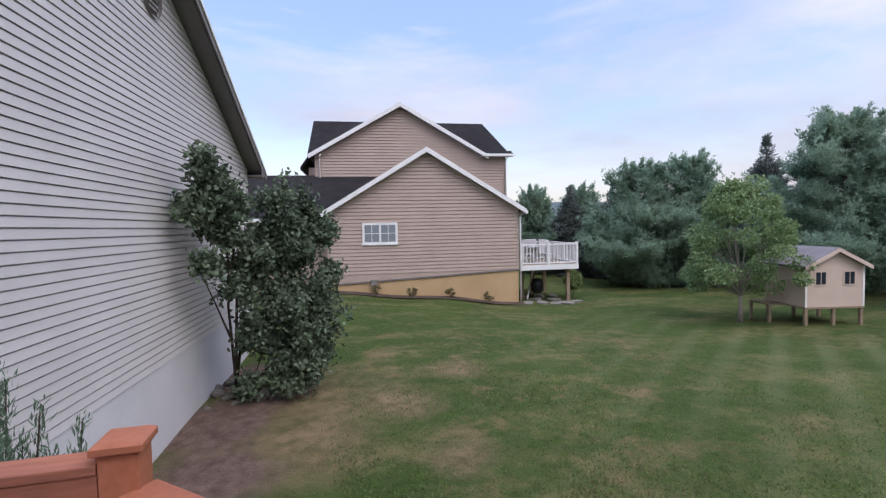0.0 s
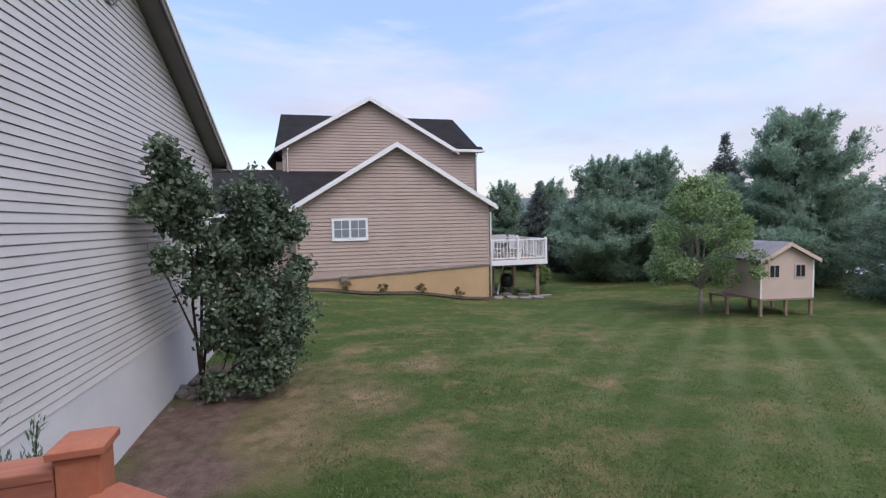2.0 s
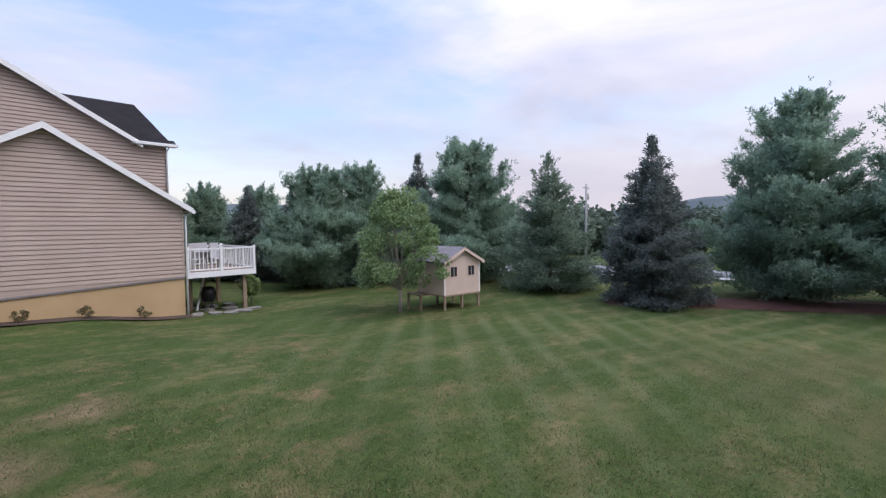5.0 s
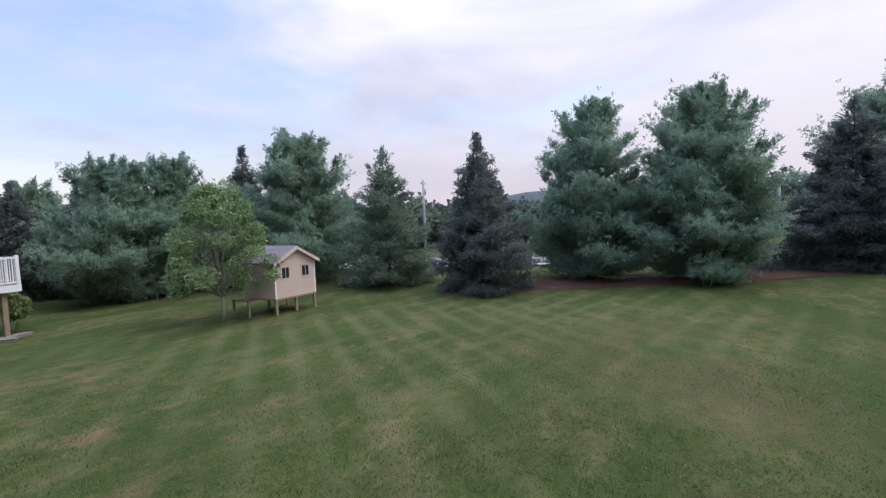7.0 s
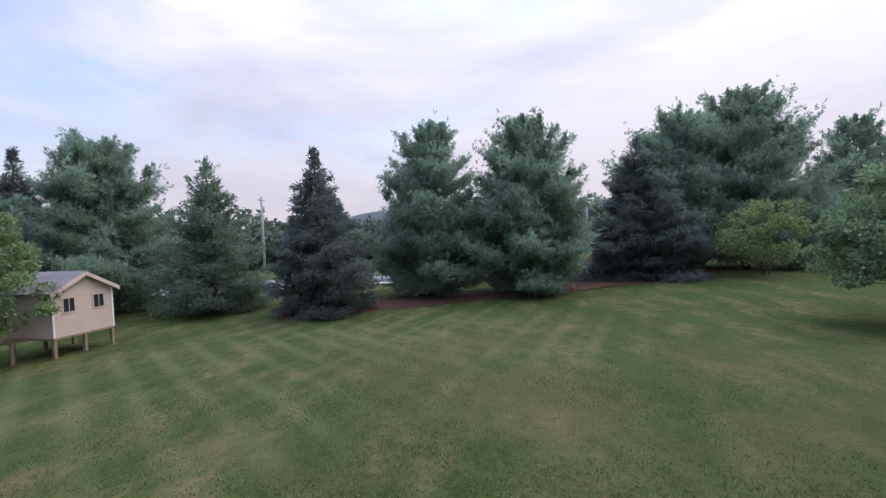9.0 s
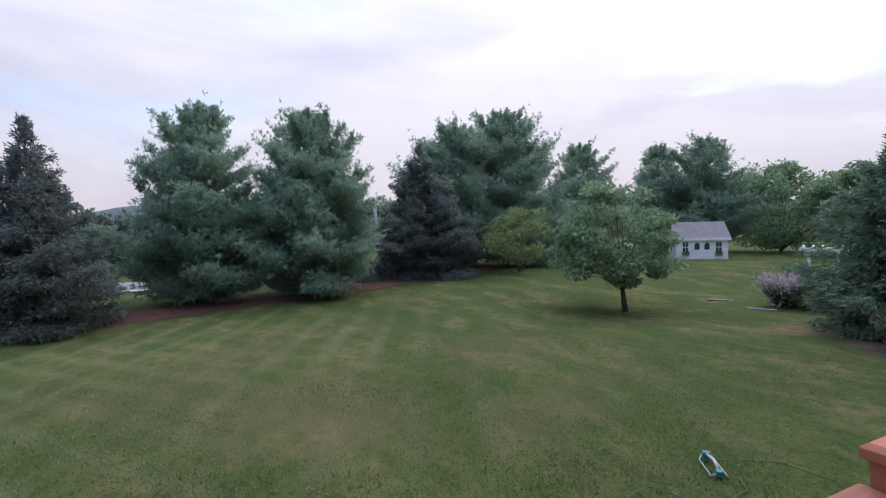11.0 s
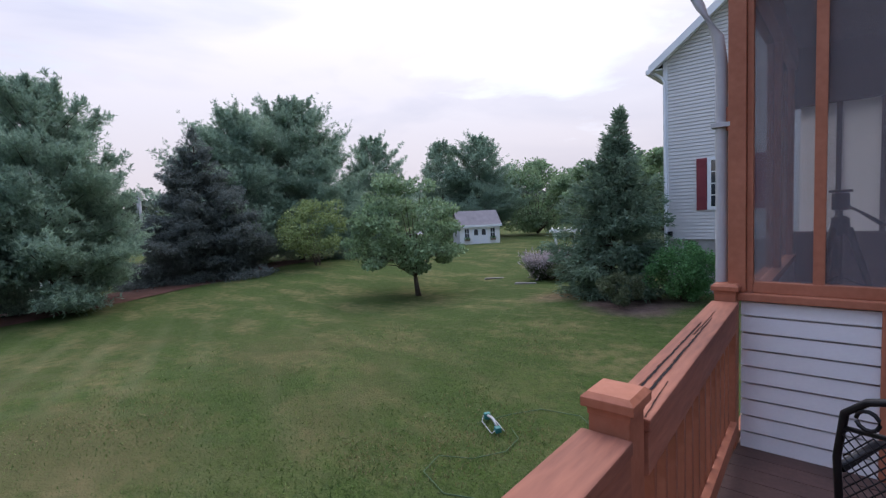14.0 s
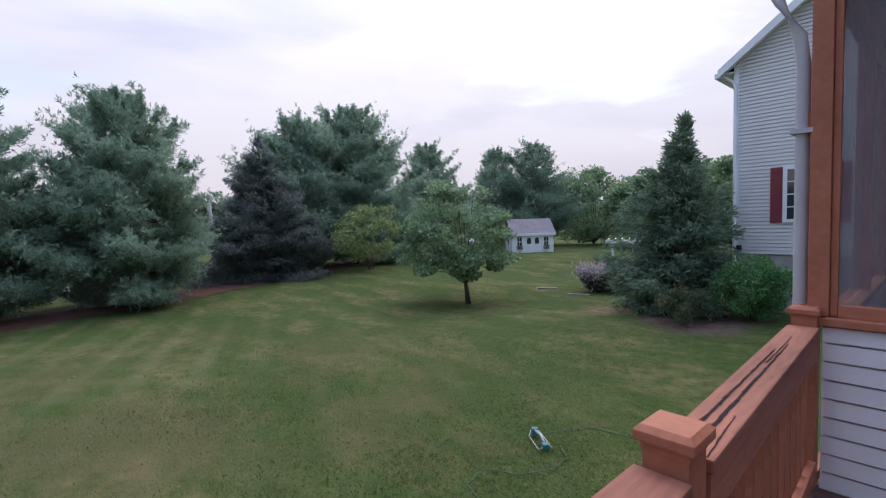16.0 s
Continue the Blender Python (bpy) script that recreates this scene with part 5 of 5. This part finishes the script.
def south_house():
    """Two-storey neighbour to the south: its north gable wall and the corner towards the gardens."""
    m = pose(5.76, -17.2, 0, 0, 0, 180)  # local x runs west along the gable, -y faces the deck
    h = thing("house", "cream-sided two-storey house with red shutters and white trim", "house", m)
    L, ZE, ZB = 9.0, 5.68, 0.36
    sl = 0.76
    top = ZE + sl * L / 2
    part("gable_wall", prism(((0, ZB), (L, ZB), (L, ZE), (L / 2, top), (0, ZE)), 9.0, pose(0, 0.03, 0)), CREAM_SIDING, h)
    part("gable_siding", joined_courses(0.0, L, ZB, lambda z: (0, L) if z < ZE else ((z - ZE) / sl, L - (z - ZE) / sl), 0.1016, 0.016), CREAM_SIDING, h)
    part("foundation", box(0.02, 0.03, -2.2, L, 9, ZB), STONE_FOUND, h, "grey stone foundation")
    part("corner_board", box(-0.02, -0.03, ZB, 0.11, 0.05, ZE), WHITE_TRIM, h)
    for sx, xe in ((-1, -0.35), (1, L + 0.35)):
        ze = top + 0.05 - sl * abs(xe - L / 2)
        part("roof_slope", prism(((L / 2, top + 0.06), (xe, ze), (xe, ze + 0.1), (L / 2, top + 0.16)), 9.6, pose(0, -0.30, 0)), ROOF, h, "dark shingle slope")
        part("rake_board", prism(((L / 2, top - 0.10), (xe, ze - 0.12), (xe, ze + 0.11), (L / 2, top + 0.18)), 0.03, pose(0, -0.335, 0)), WHITE_TRIM, h, "white rake board")
        part("rake_soffit", prism(((L / 2, top), (xe, ze - 0.07), (xe, ze - 0.02), (L / 2, top + 0.05)), 0.28, pose(0, -0.304, 0)), WHITE_TRIM, h)
        part("eave_gutter", box(xe - 0.08, -0.34, ze - 0.12, xe + 0.05, 9.2, ze + 0.02, bevel=0.02), WHITE_TRIM, h, "white gutter")
    part("eave_soffit", box(-0.33, -0.2, ZE - 0.24, 0.0, 9.0, ZE - 0.20), WHITE_TRIM, h)
    part("downspout", tube([(-0.34, -0.12, ZE - 0.2), (-0.05, -0.08, ZE - 0.45), (0.03, -0.07, ZE - 0.6), (0.03, -0.07, 0.4), (0.12, -0.2, -0.7)], 0.045, 8), WHITE_TRIM, h, "white downspout")
    sash_window(h, 1.22, 1.28, 1.0, 1.40, 1, glass=DARK_GLASS, rows=4)
    for x in (0.88, 2.30):
        sh = part("shutter", box(x, -0.05, 1.22, x + 0.27, -0.015, 2.72, bevel=0.005), RED_SHUTTER, h, "dark red louvred shutter")
        for k in range(22):
            part("slat", box(x + 0.03, -0.058, 1.28 + 0.064 * k, x + 0.24, -0.051, 1.315 + 0.064 * k), RED_SHUTTER, sh)
    part("wall_lamp", box(0.10, -0.16, 0.42, 0.22, -0.015, 0.60, bevel=0.02), BLACK_METAL, h)


south_house()


def arbor(x, y, turn):
    g = gz(x, y)
    root = thing("garden_arbor", "white lattice garden arbor beside the flower bed", "arbor", pose(x, y, g, 0, 0, turn))
    for px in (0, 0.9):
        for py in (0, 0.6):
            part("post", box(px - 0.045, py - 0.045, -0.2, px + 0.045, py + 0.045, 1.75, bevel=0.006), WHITE_TRIM, root)
    for py in (0, 0.6):
        part("beam", box(-0.3, py - 0.03, 1.75, 1.2, py + 0.03, 1.87, bevel=0.008), WHITE_TRIM, root)
    for k in range(5):
        part("crosspiece", box(-0.15 + 0.3 * k, -0.2, 1.87, -0.10 + 0.3 * k, 0.8, 1.95), WHITE_TRIM, root)
    for px in (0, 0.9):
        for k in range(5):
            part("lattice", box(px - 0.01, 0.045, 0.2 + 0.26 * k, px + 0.01, 0.555, 0.24 + 0.26 * k), WHITE_TRIM, root)
        for k in range(3):
            part("lattice", box(px - 0.012, 0.14 + 0.15 * k, 0.1, px + 0.0, 0.17 + 0.15 * k, 1.7), WHITE_TRIM, root)


arbor(11.65, -23.35, 25)


def utility_pole(x, y, z, top, label):
    root = thing("utility_pole", label, "utility pole", pose(x, y, z), "utility poles along the road")
    part("pole", tube([(0, 0, -1), (0, 0, (top - z) * 0.5), (0, 0, top - z)], [0.17, 0.15, 0.12], 10), POLE_WOOD, root)
    part("transformer", tube([(0.3, 0, top - z - 1.9), (0.3, 0, top - z - 1.1)], 0.22, 10), POLE_WOOD, root)
    part("crossarm", box(-0.9, -0.05, top - z - 0.5, 0.9, 0.05, top - z - 0.38), POLE_WOOD, root)


utility_pole(56.5, 21.0, -2.3, 6.7, "tall pale wooden utility pole beside the road")
utility_pole(58.2, -18.2, -2.2, 5.1, "pale wooden utility pole behind the pines")


def sprinkler(x, y, turn):
    g = gz(x, y)
    root = thing("lawn_sprinkler", "teal oscillating lawn sprinkler with a pale sled frame", "sprinkler", pose(x, y, g + 0.02, 0, 0, turn))
    for sy in (-0.10, 0.10):
        part("skid", tube([(-0.24, sy * 0.6, 0.05), (-0.20, sy, 0.0), (0.22, sy, 0.0), (0.28, sy * 0.5, 0.06)], 0.007, 8), METAL_PIPE, root, "pale sled tube")
    part("motor", box(-0.24, -0.045, 0.0, -0.15, 0.045, 0.08, bevel=0.015), TEAL, root)
    part("end_cap", box(0.22, -0.05, 0.0, 0.30, 0.05, 0.10, bevel=0.02), TEAL, root)
    part("spray_arm", tube([(-0.16, 0, 0.07), (0.0, 0, 0.115), (0.24, 0, 0.07)], 0.018, 8), METAL_PIPE, root)
    hose = tube([(x + a, y + b, gz(x + a, y + b) + 0.02) for a, b in ((-0.25, -0.1), (-0.5, 0.1), (-0.55, 0.5), (-0.3, 0.9), (0.1, 1.1), (0.0, 1.5), (-0.5, 1.7), (-1.0, 1.5))], 0.006, 6)
    tagged(link("garden_hose", hose, HOSE), "thin green garden hose lying in the lawn", "hose")
    hose = tube([(x + a, y + b, gz(x + a, y + b) + 0.02) for a, b in ((0.25, 0.05), (0.0, -0.5), (-0.3, -0.9), (-0.9, -1.0), (-1.4, -0.6))], 0.006, 6)
    tagged(link("garden_hose", hose, HOSE), "thin green garden hose running to the deck", "hose")


sprinkler(5.40, -7.25, -35)


def flagstones():
    rng = random.Random(2)
    for k, (lx, ly) in enumerate(((0.3, -0.35), (0.9, -0.3), (1.5, -0.4), (2.1, -0.25), (2.6, 0.1), (1.9, 0.7), (1.0, 0.8), (0.5, 1.6), (1.5, 1.7), (2.3, 1.8))):
        p = NM @ Vector((lx, ly, 0))
        g = gz(p.x, p.y)
        b = bmesh.new()
        r = [rng.uniform(0.24, 0.42) for _ in range(7)]
        pts = [(r[i] * math.cos(0.9 * i), r[i] * math.sin(0.9 * i) * 0.7) for i in range(7)]
        b = prism([(q[0], q[1]) for q in pts], 0.10, pose(0, 0, 0, -90))
        bmesh.ops.bevel(b, geom=list(b.edges), offset=0.012, segments=1, affect="EDGES")
        tagged(link("flat_stone", b, STONE, m=pose(p.x, p.y, g + 0.075, rng.uniform(-5, 5), rng.uniform(-5, 5), rng.uniform(0, 360))), "flat grey stone set under the raised deck", "stone", "stones under the raised deck")


flagstones()


def edging_stones():
    rng = random.Random(12)
    for x, y, turn in ((13.66, -19.2, 40), (11.35, -18.1, 20)):
        b = box(-0.42, -0.09, -0.05, 0.42, 0.09, 0.04, bevel=0.02)
        for v in b.verts:
            v.co.x += rng.uniform(-0.05, 0.05)
            v.co.y += rng.uniform(-0.02, 0.02)
        tagged(link("edging_stone", b, STONE, m=pose(x, y, gz(x, y) + 0.0, 0, 0, turn)), "pale flat stone lying in the lawn", "stone", "pale stones in the lawn")


edging_stones()


def bin_thing():
    p = NM @ Vector((1.15, 0.9, 0))
    g = gz(p.x, p.y)
    root = thing("grill", "black covered barbecue under the raised deck", "barbecue", pose(p.x, p.y, g, 0, 0, 20))
    part("body", tube([(0, 0, 0.35), (0, 0, 0.45), (0, 0, 0.7), (0, 0, 0.95), (0, 0, 1.0)], [0.2, 0.27, 0.30, 0.22, 0.05], 14), BLACK_METAL, root)
    for k in range(3):
        a = 2.09 * k
        part("leg", tube([(0.12 * math.cos(a), 0.12 * math.sin(a), 0.4), (0.26 * math.cos(a), 0.26 * math.sin(a), 0.0)], 0.018, 6), BLACK_METAL, root)


bin_thing()

q0, q1 = NM @ Vector((-7.6, -0.35, 0)), NM @ Vector((0.1, -0.35, 0))
strip("soil_bed", along_line((q0.x, q0.y), (q1.x, q1.y), 16), 0.75, DARK_MULCH, 0.03, "dark mulch bed along the tan foundation", "mulch", 0.04)

# ---- trees and shrubs ----
PINES = "broad blue-green white pine with open tiers of limbs"
DARK = "dense dark spruce with drooping limbs"
for name, x, y, top, spread, seed, material, label, kind, density in (
        ("fir_tree", 22.9, 9.97, 5.5, 2.9, 11, FIR, "thin soft-needled young conifer beside the playhouse", "fir", 0.75),
        ("spruce_tree", 21.73, 4.52, 5.6, 2.2, 12, SPRUCE, DARK, "spruce", 1.0),
        ("pine_tree", 26.4, -0.1, 7.5, 3.5, 13, PINE, PINES, "pine", 1.0),
        ("pine_tree", 26.0, -5.6, 7.7, 3.8, 14, PINE, PINES, "pine", 1.0),
        ("pine_tree", 16.8, 21.7, 5.1, 3.0, 15, PINE, PINES, "pine", 1.0),
        ("pine_tree", 19.5, 20.9, 5.45, 2.6, 16, PINE, PINES, "pine", 1.0),
        ("pine_tree", 23.9, 16.05, 7.1, 4.0, 17, PINE, PINES, "pine", 1.0),
        ("spruce_tree", 23.4, 19.8, 6.5, 1.9, 18, SPRUCE, DARK, "spruce", 0.8),
        ("spruce_tree", 15.8, 27.6, 4.4, 1.7, 19, SPRUCE, DARK, "spruce", 0.7),
        ("spruce_tree", 17.8, 25.8, 4.0, 1.8, 28, SPRUCE, DARK, "spruce", 0.7),
        ("pine_tree", 13.7, 28.7, 4.3, 2.3, 20, PINE, PINES, "pine", 0.8),
        ("pine_tree", 16.9, 28.4, 4.4, 2.4, 29, PINE, PINES, "pine", 0.8),
        ("spruce_tree", 29.6, -13.0, 7.0, 3.3, 21, SPRUCE, DARK, "spruce", 1.0),
        ("pine_tree", 32.8, -16.9, 9.1, 4.9, 22, PINE, PINES, "pine", 0.9),
        ("pine_tree", 32.0, -20.8, 10.4, 5.4, 23, PINE, PINES, "pine", 0.9),
        ("pine_tree", 33.0, -29.1, 8.6, 3.8, 24, PINE, PINES, "pine", 0.7),
        ("pine_tree", 32.7, -37.9, 8.8, 3.9, 25, PINE, PINES, "pine", 0.6),
        ("pine_tree", 29.9, -40.1, 9.1, 4.6, 26, PINE, PINES, "pine", 0.6),
        ("spruce_tree", 7.1, -16.1, 4.45, 1.68, 27, SPRUCE_GREEN, "dark green spruce beside the cream house", "spruce", 0.9)):
    g = gz(x, y)
    conifer(name, x, y, g - 0.05, top - g, spread, seed, material, label, kind, bare=0.05 if kind == "pine" else 0.02, density=density, group="" if seed == 27 else "conifers along the road", lean=(-0.32, -0.28) if seed == 27 else None)

def wall_shrub():
    """A leggy shrub: crooked stems from one foot, leaves thick in the middle and right, thin sprays along the wall."""
    rng = np.random.default_rng(34)
    fx, fy = -2.2, 8.15
    g = gz(fx, fy)
    root = thing("wall_shrub", "tall leggy dark-leaved shrub against the white wall", "shrub", pose(fx, fy, g))
    wood = bmesh.new()
    spots = []
    # crown clumps: place, height over sea of the plan, size
    for k, (cx, cy, cz, r) in enumerate(((-2.30, 6.7, 2.78, 0.16), (-2.20, 6.9, 2.45, 0.30), (-2.42, 6.7, 2.05, 0.30), (-2.42, 6.7, 1.25, 0.26), (-2.1, 7.2, 1.75, 0.42), (-1.95, 7.6, 2.2, 0.52), (-1.4, 8.1, 2.2, 0.52), (-0.9, 8.3, 2.1, 0.46), (-0.6, 8.3, 1.75, 0.34),
                         (-1.65, 7.8, 1.35, 0.66), (-1.05, 8.1, 1.3, 0.60), (-0.45, 8.2, 0.85, 0.30), (-1.45, 7.9, 0.50, 0.60), (-0.85, 8.0, 0.40, 0.62), (-1.1, 7.9, -0.30, 0.62), (-0.72, 8.0, -0.30, 0.44), (-1.35, 7.8, -0.85, 0.42), (-0.95, 7.8, -0.9, 0.40), (-1.95, 7.8, -1.05, 0.22), (-1.75, 7.7, -0.15, 0.46), (-1.95, 7.7, 0.75, 0.42), (-1.25, 8.0, 1.85, 0.5))):
        c = np.array((cx - fx, cy - fy, cz - g))
        foot = np.array((rng.normal(0, 0.10), rng.normal(0, 0.10), -0.1))
        bend = foot + (c - foot) * np.array((0.25, 0.25, 0.5)) + rng.normal(0, 0.07, 3)
        if k in (0, 3, 5, 7, 12, 15):
            tube([foot, bend, (bend + c) / 2 + rng.normal(0, 0.06, 3), c], [0.032, 0.024, 0.015, 0.006], 6, wood)
        for _ in range(max(3, int(26 * r))):
            d = rng.normal(size=3)
            d *= r * rng.uniform(0.4, 1.25) / np.linalg.norm(d)
            tube([c - d * 0.1, c + d * 0.5 + rng.normal(0, 0.02, 3), c + d], [0.008, 0.006, 0.003], 4, wood)
            n = int(rng.uniform(85, 190))
            u = rng.uniform(0.25, 1.05, (n, 1))
            spots.append(c + d * u + rng.normal(0, 0.085, (n, 3)))
    part("trunk", wood, BARK, root)
    p = np.concatenate(spots)
    p[:, 2] = np.maximum(p[:, 2], 0.05)
    # nothing grows through the house wall
    wall_x = -3.47 + (p[:, 1] + fy + 0.8) * 0.0875 - fx
    p[:, 0] = np.maximum(p[:, 0], wall_x + 0.14)
    v, f = leaves(p, 0.105, 0.066, rng, up=-0.1, jitter=1.0)
    np_mesh("crown", v, f, SHRUB, root)


broadleaf("maple_tree", 13.5, 12.05, gz(13.5, 12.05), 31, MAPLE, "young light green maple beside the playhouse", 4.95, 1.65, 1.15, stems=1, leaf=0.11, count=17000, bark=PALE_BARK, clumps=64, girth=0.015, taper=0.5, droop=0.5)
broadleaf("dogwood_tree", 14.47, -15.06, gz(14.47, -15.06), 32, DOGWOOD, "spreading green ornamental tree on the lawn", 4.75, 2.1, 1.0, lean=(0.08, 0.06), stems=1, leaf=0.15, count=17000, flat=0.40, droop=0.75, clumps=72)
broadleaf("lilac_shrub", 25.4, -17.7, gz(25.4, -17.7), 33, YELLOW_GREEN, "rounded yellow-green shrub at the lawn's edge", 3.8, 2.1, 0.3, stems=3, leaf=0.14, count=8000, category="shrub")
wall_shrub()
broadleaf("yew_bush", 4.87, -15.46, gz(4.87, -15.46), 35, YEW, "clipped bright green yew beside the cream house", 1.5, 0.82, 0.05, stems=3, leaf=0.06, count=16000, flat=0.9, category="bush", clumps=60, puff=1.25)
broadleaf("low_bush", 6.05, -14.2, gz(6.05, -14.2), 36, HEDGE, "low dull green bush under the spruce", 0.85, 0.55, 0.02, stems=3, leaf=0.06, count=5000, flat=0.9, category="bush", clumps=30)
broadleaf("flower_bush", 10.3, -19.0, gz(10.3, -19.0), 37, HEDGE, "leafy low perennials beside the arbor", 0.6, 0.5, 0.02, stems=3, leaf=0.07, count=2500, category="bush", clumps=24)
for k, (x, y, hgt, sp, seed) in enumerate(((26.2, -45.3, 7.5, 4.5, 41), (19.5, -43.5, 6.4, 3.5, 42), (14.0, -38.0, 6.2, 3.2, 43), (10.0, -34.0, 6.4, 2.8, 44))):
    broadleaf("broadleaf_tree", x, y, gz(x, y), seed, DOGWOOD, "soft green broadleaf tree behind the gardens", hgt, sp, 0.3, leaf=0.30, count=12000, group="trees behind the gardens")


broadleaf("flowering_plant", 10.7, 18.6, gz(10.7, 18.6), 38, YELLOW_GREEN, "tall yellow-flowered plant beside the raised deck", 1.25, 0.42, 0.35, stems=3, leaf=0.10, count=2200, category="plant", clumps=24)
for k, lx in enumerate((-6.1, -4.7, -3.1, -1.5)):
    p = NM @ Vector((lx, -0.42, 0))
    broadleaf("foundation_plant", p.x, p.y, gz(p.x, p.y), 80 + k, DRY_GRASS, "small dry plant in the bed along the tan foundation", 0.34, 0.22, 0.02, stems=2, leaf=0.06, count=600, group="plants along the foundation", category="plant", clumps=10)


def bed_stones():
    rng = random.Random(8)
    for k, (x, y, r) in enumerate(((-2.55, 8.25, 0.13), (-2.35, 8.0, 0.10), (-2.62, 8.6, 0.12), (-2.45, 8.9, 0.11), (-2.15, 7.7, 0.08), (-2.60, 7.6, 0.07))):
        b = bmesh.new()
        bmesh.ops.create_icosphere(b, subdivisions=2, radius=r)
        for v in b.verts:
            v.co *= rng.uniform(0.86, 1.1)
            v.co.z *= 0.7
        tagged(link("stone", b, ROCK, m=pose(x, y, gz(x, y) + r * 0.35, 0, 0, rng.uniform(0, 360))), "rough grey stone in the soil under the shrub", "stone", "stones in the bed")


bed_stones()


def plume_grass(x, y):
    g = gz(x, y)
    rng = np.random.default_rng(51)
    n = 1600
    a, r = rng.uniform(0, 6.28, n), rng.uniform(0, 0.25, n)
    p = np.stack((r * np.cos(a), r * np.sin(a), np.zeros(n)), axis=1)
    out = np.stack((np.cos(a) * 0.55, np.sin(a) * 0.55, np.ones(n) * 1.0), axis=1)
    root = thing("ornamental_grass", "mauve-plumed ornamental grass beside the arbor", "grass", pose(x, y, g))
    v, f = leaves(p, 0.85, 0.02, rng, up=0.0, along=out * 1.4, jitter=0.18)
    np_mesh("blades", v, f, HEDGE, root)
    q = p + out * rng.uniform(0.12, 1.0, (n, 1)) + rng.normal(0, 0.10, (n, 3))
    v, f = leaves(q, 0.22, 0.045, rng, up=0.4, along=out)
    np_mesh("plumes", v, f, PLUME, root)


plume_grass(11.3, -19.3)
plume_grass(10.9, -19.9)


def young_conifer_at_rail():
    """Feathery tips of a juniper that grows between the deck and the wall."""
    rng = np.random.default_rng(61)
    root = thing("juniper", "feathery dark green juniper growing beside the deck", "shrub", pose(-2.30, 1.72, -1.4))
    wood = bmesh.new()
    pts = []
    ways = []
    for k in range(34):
        a = rng.uniform(0, 6.28)
        tip = np.array((0.40 * math.cos(a) * rng.uniform(0.3, 1.5), 0.35 * math.sin(a) * rng.uniform(0.3, 1.2), 2.1 + rng.uniform(-0.25, 0.35)))
        base = np.array((tip[0] * 0.4, tip[1] * 0.4, 0.3))
        tube([base, (base + tip) / 2 + rng.normal(0, 0.05, 3), tip], [0.02, 0.01, 0.003], 5, wood)
        t = rng.uniform(0.35, 1.0, 420)[:, None]
        p = base + (tip - base) * t + rng.normal(0, 0.018, (420, 3))
        pts.append(p)
        ways.append(np.tile((tip - base) / np.linalg.norm(tip - base), (420, 1)))
    part("trunk", wood, BARK, root)
    v, f = leaves(np.concatenate(pts), 0.05, 0.010, rng, up=0.3, along=np.concatenate(ways), jitter=0.4)
    np_mesh("crown", v, f, SPRUCE_GREEN, root)


young_conifer_at_rail()


def grass_blades(n, seed, material, dry):
    """Blades over the nearest lawn, thinning outwards."""
    rng = np.random.default_rng(seed)
    d = 2.5 + 13.5 * rng.uniform(0, 1, n) ** 0.8
    a = rng.uniform(radians(-62), radians(100), n)
    x, y = 0.6 + d * np.cos(a), -1.4 + d * np.sin(a)
    keep = (x + y > 0.2) & (x > -1.2) & (np.hypot(x + 2.2, y - 7.6) > 1.6 + 1.6 * rng.uniform(0, 1, n)) | ((x > 2.3) & (y < -1))
    keep &= rng.uniform(0, 1, n) < np.clip((14.5 - d) / 9.0, 0, 1)
    if dry:
        keep &= np.sin(x * 1.1 + 2 * np.sin(y * 0.7)) * np.sin(y * 0.9 + 1.3) > 0.25
    x, y = x[keep], y[keep]
    p = np.stack((x, y, ground_z(x, y) - 0.01), axis=1)
    # taller and denser in tufts
    tuft = 0.5 + 0.5 * np.sin(x * 5.1 + 3 * np.sin(y * 2.3)) * np.sin(y * 4.3 + 2 * np.sin(x * 1.9))
    p = p[rng.uniform(0, 1, len(p)) < 0.35 + 0.65 * tuft]
    v, f = leaves(p, 0.060, 0.012, rng, up=0.9, jitter=0.9)
    ob = np_mesh("grass", v, f, material)
    tagged(ob, "dry straw-coloured blades in the lawn" if dry else "short green lawn grass near the deck", "grass", kind="stuff")


grass_blades(230000, 71, GRASS, False)
grass_blades(110000, 72, DRY_GRASS, True)
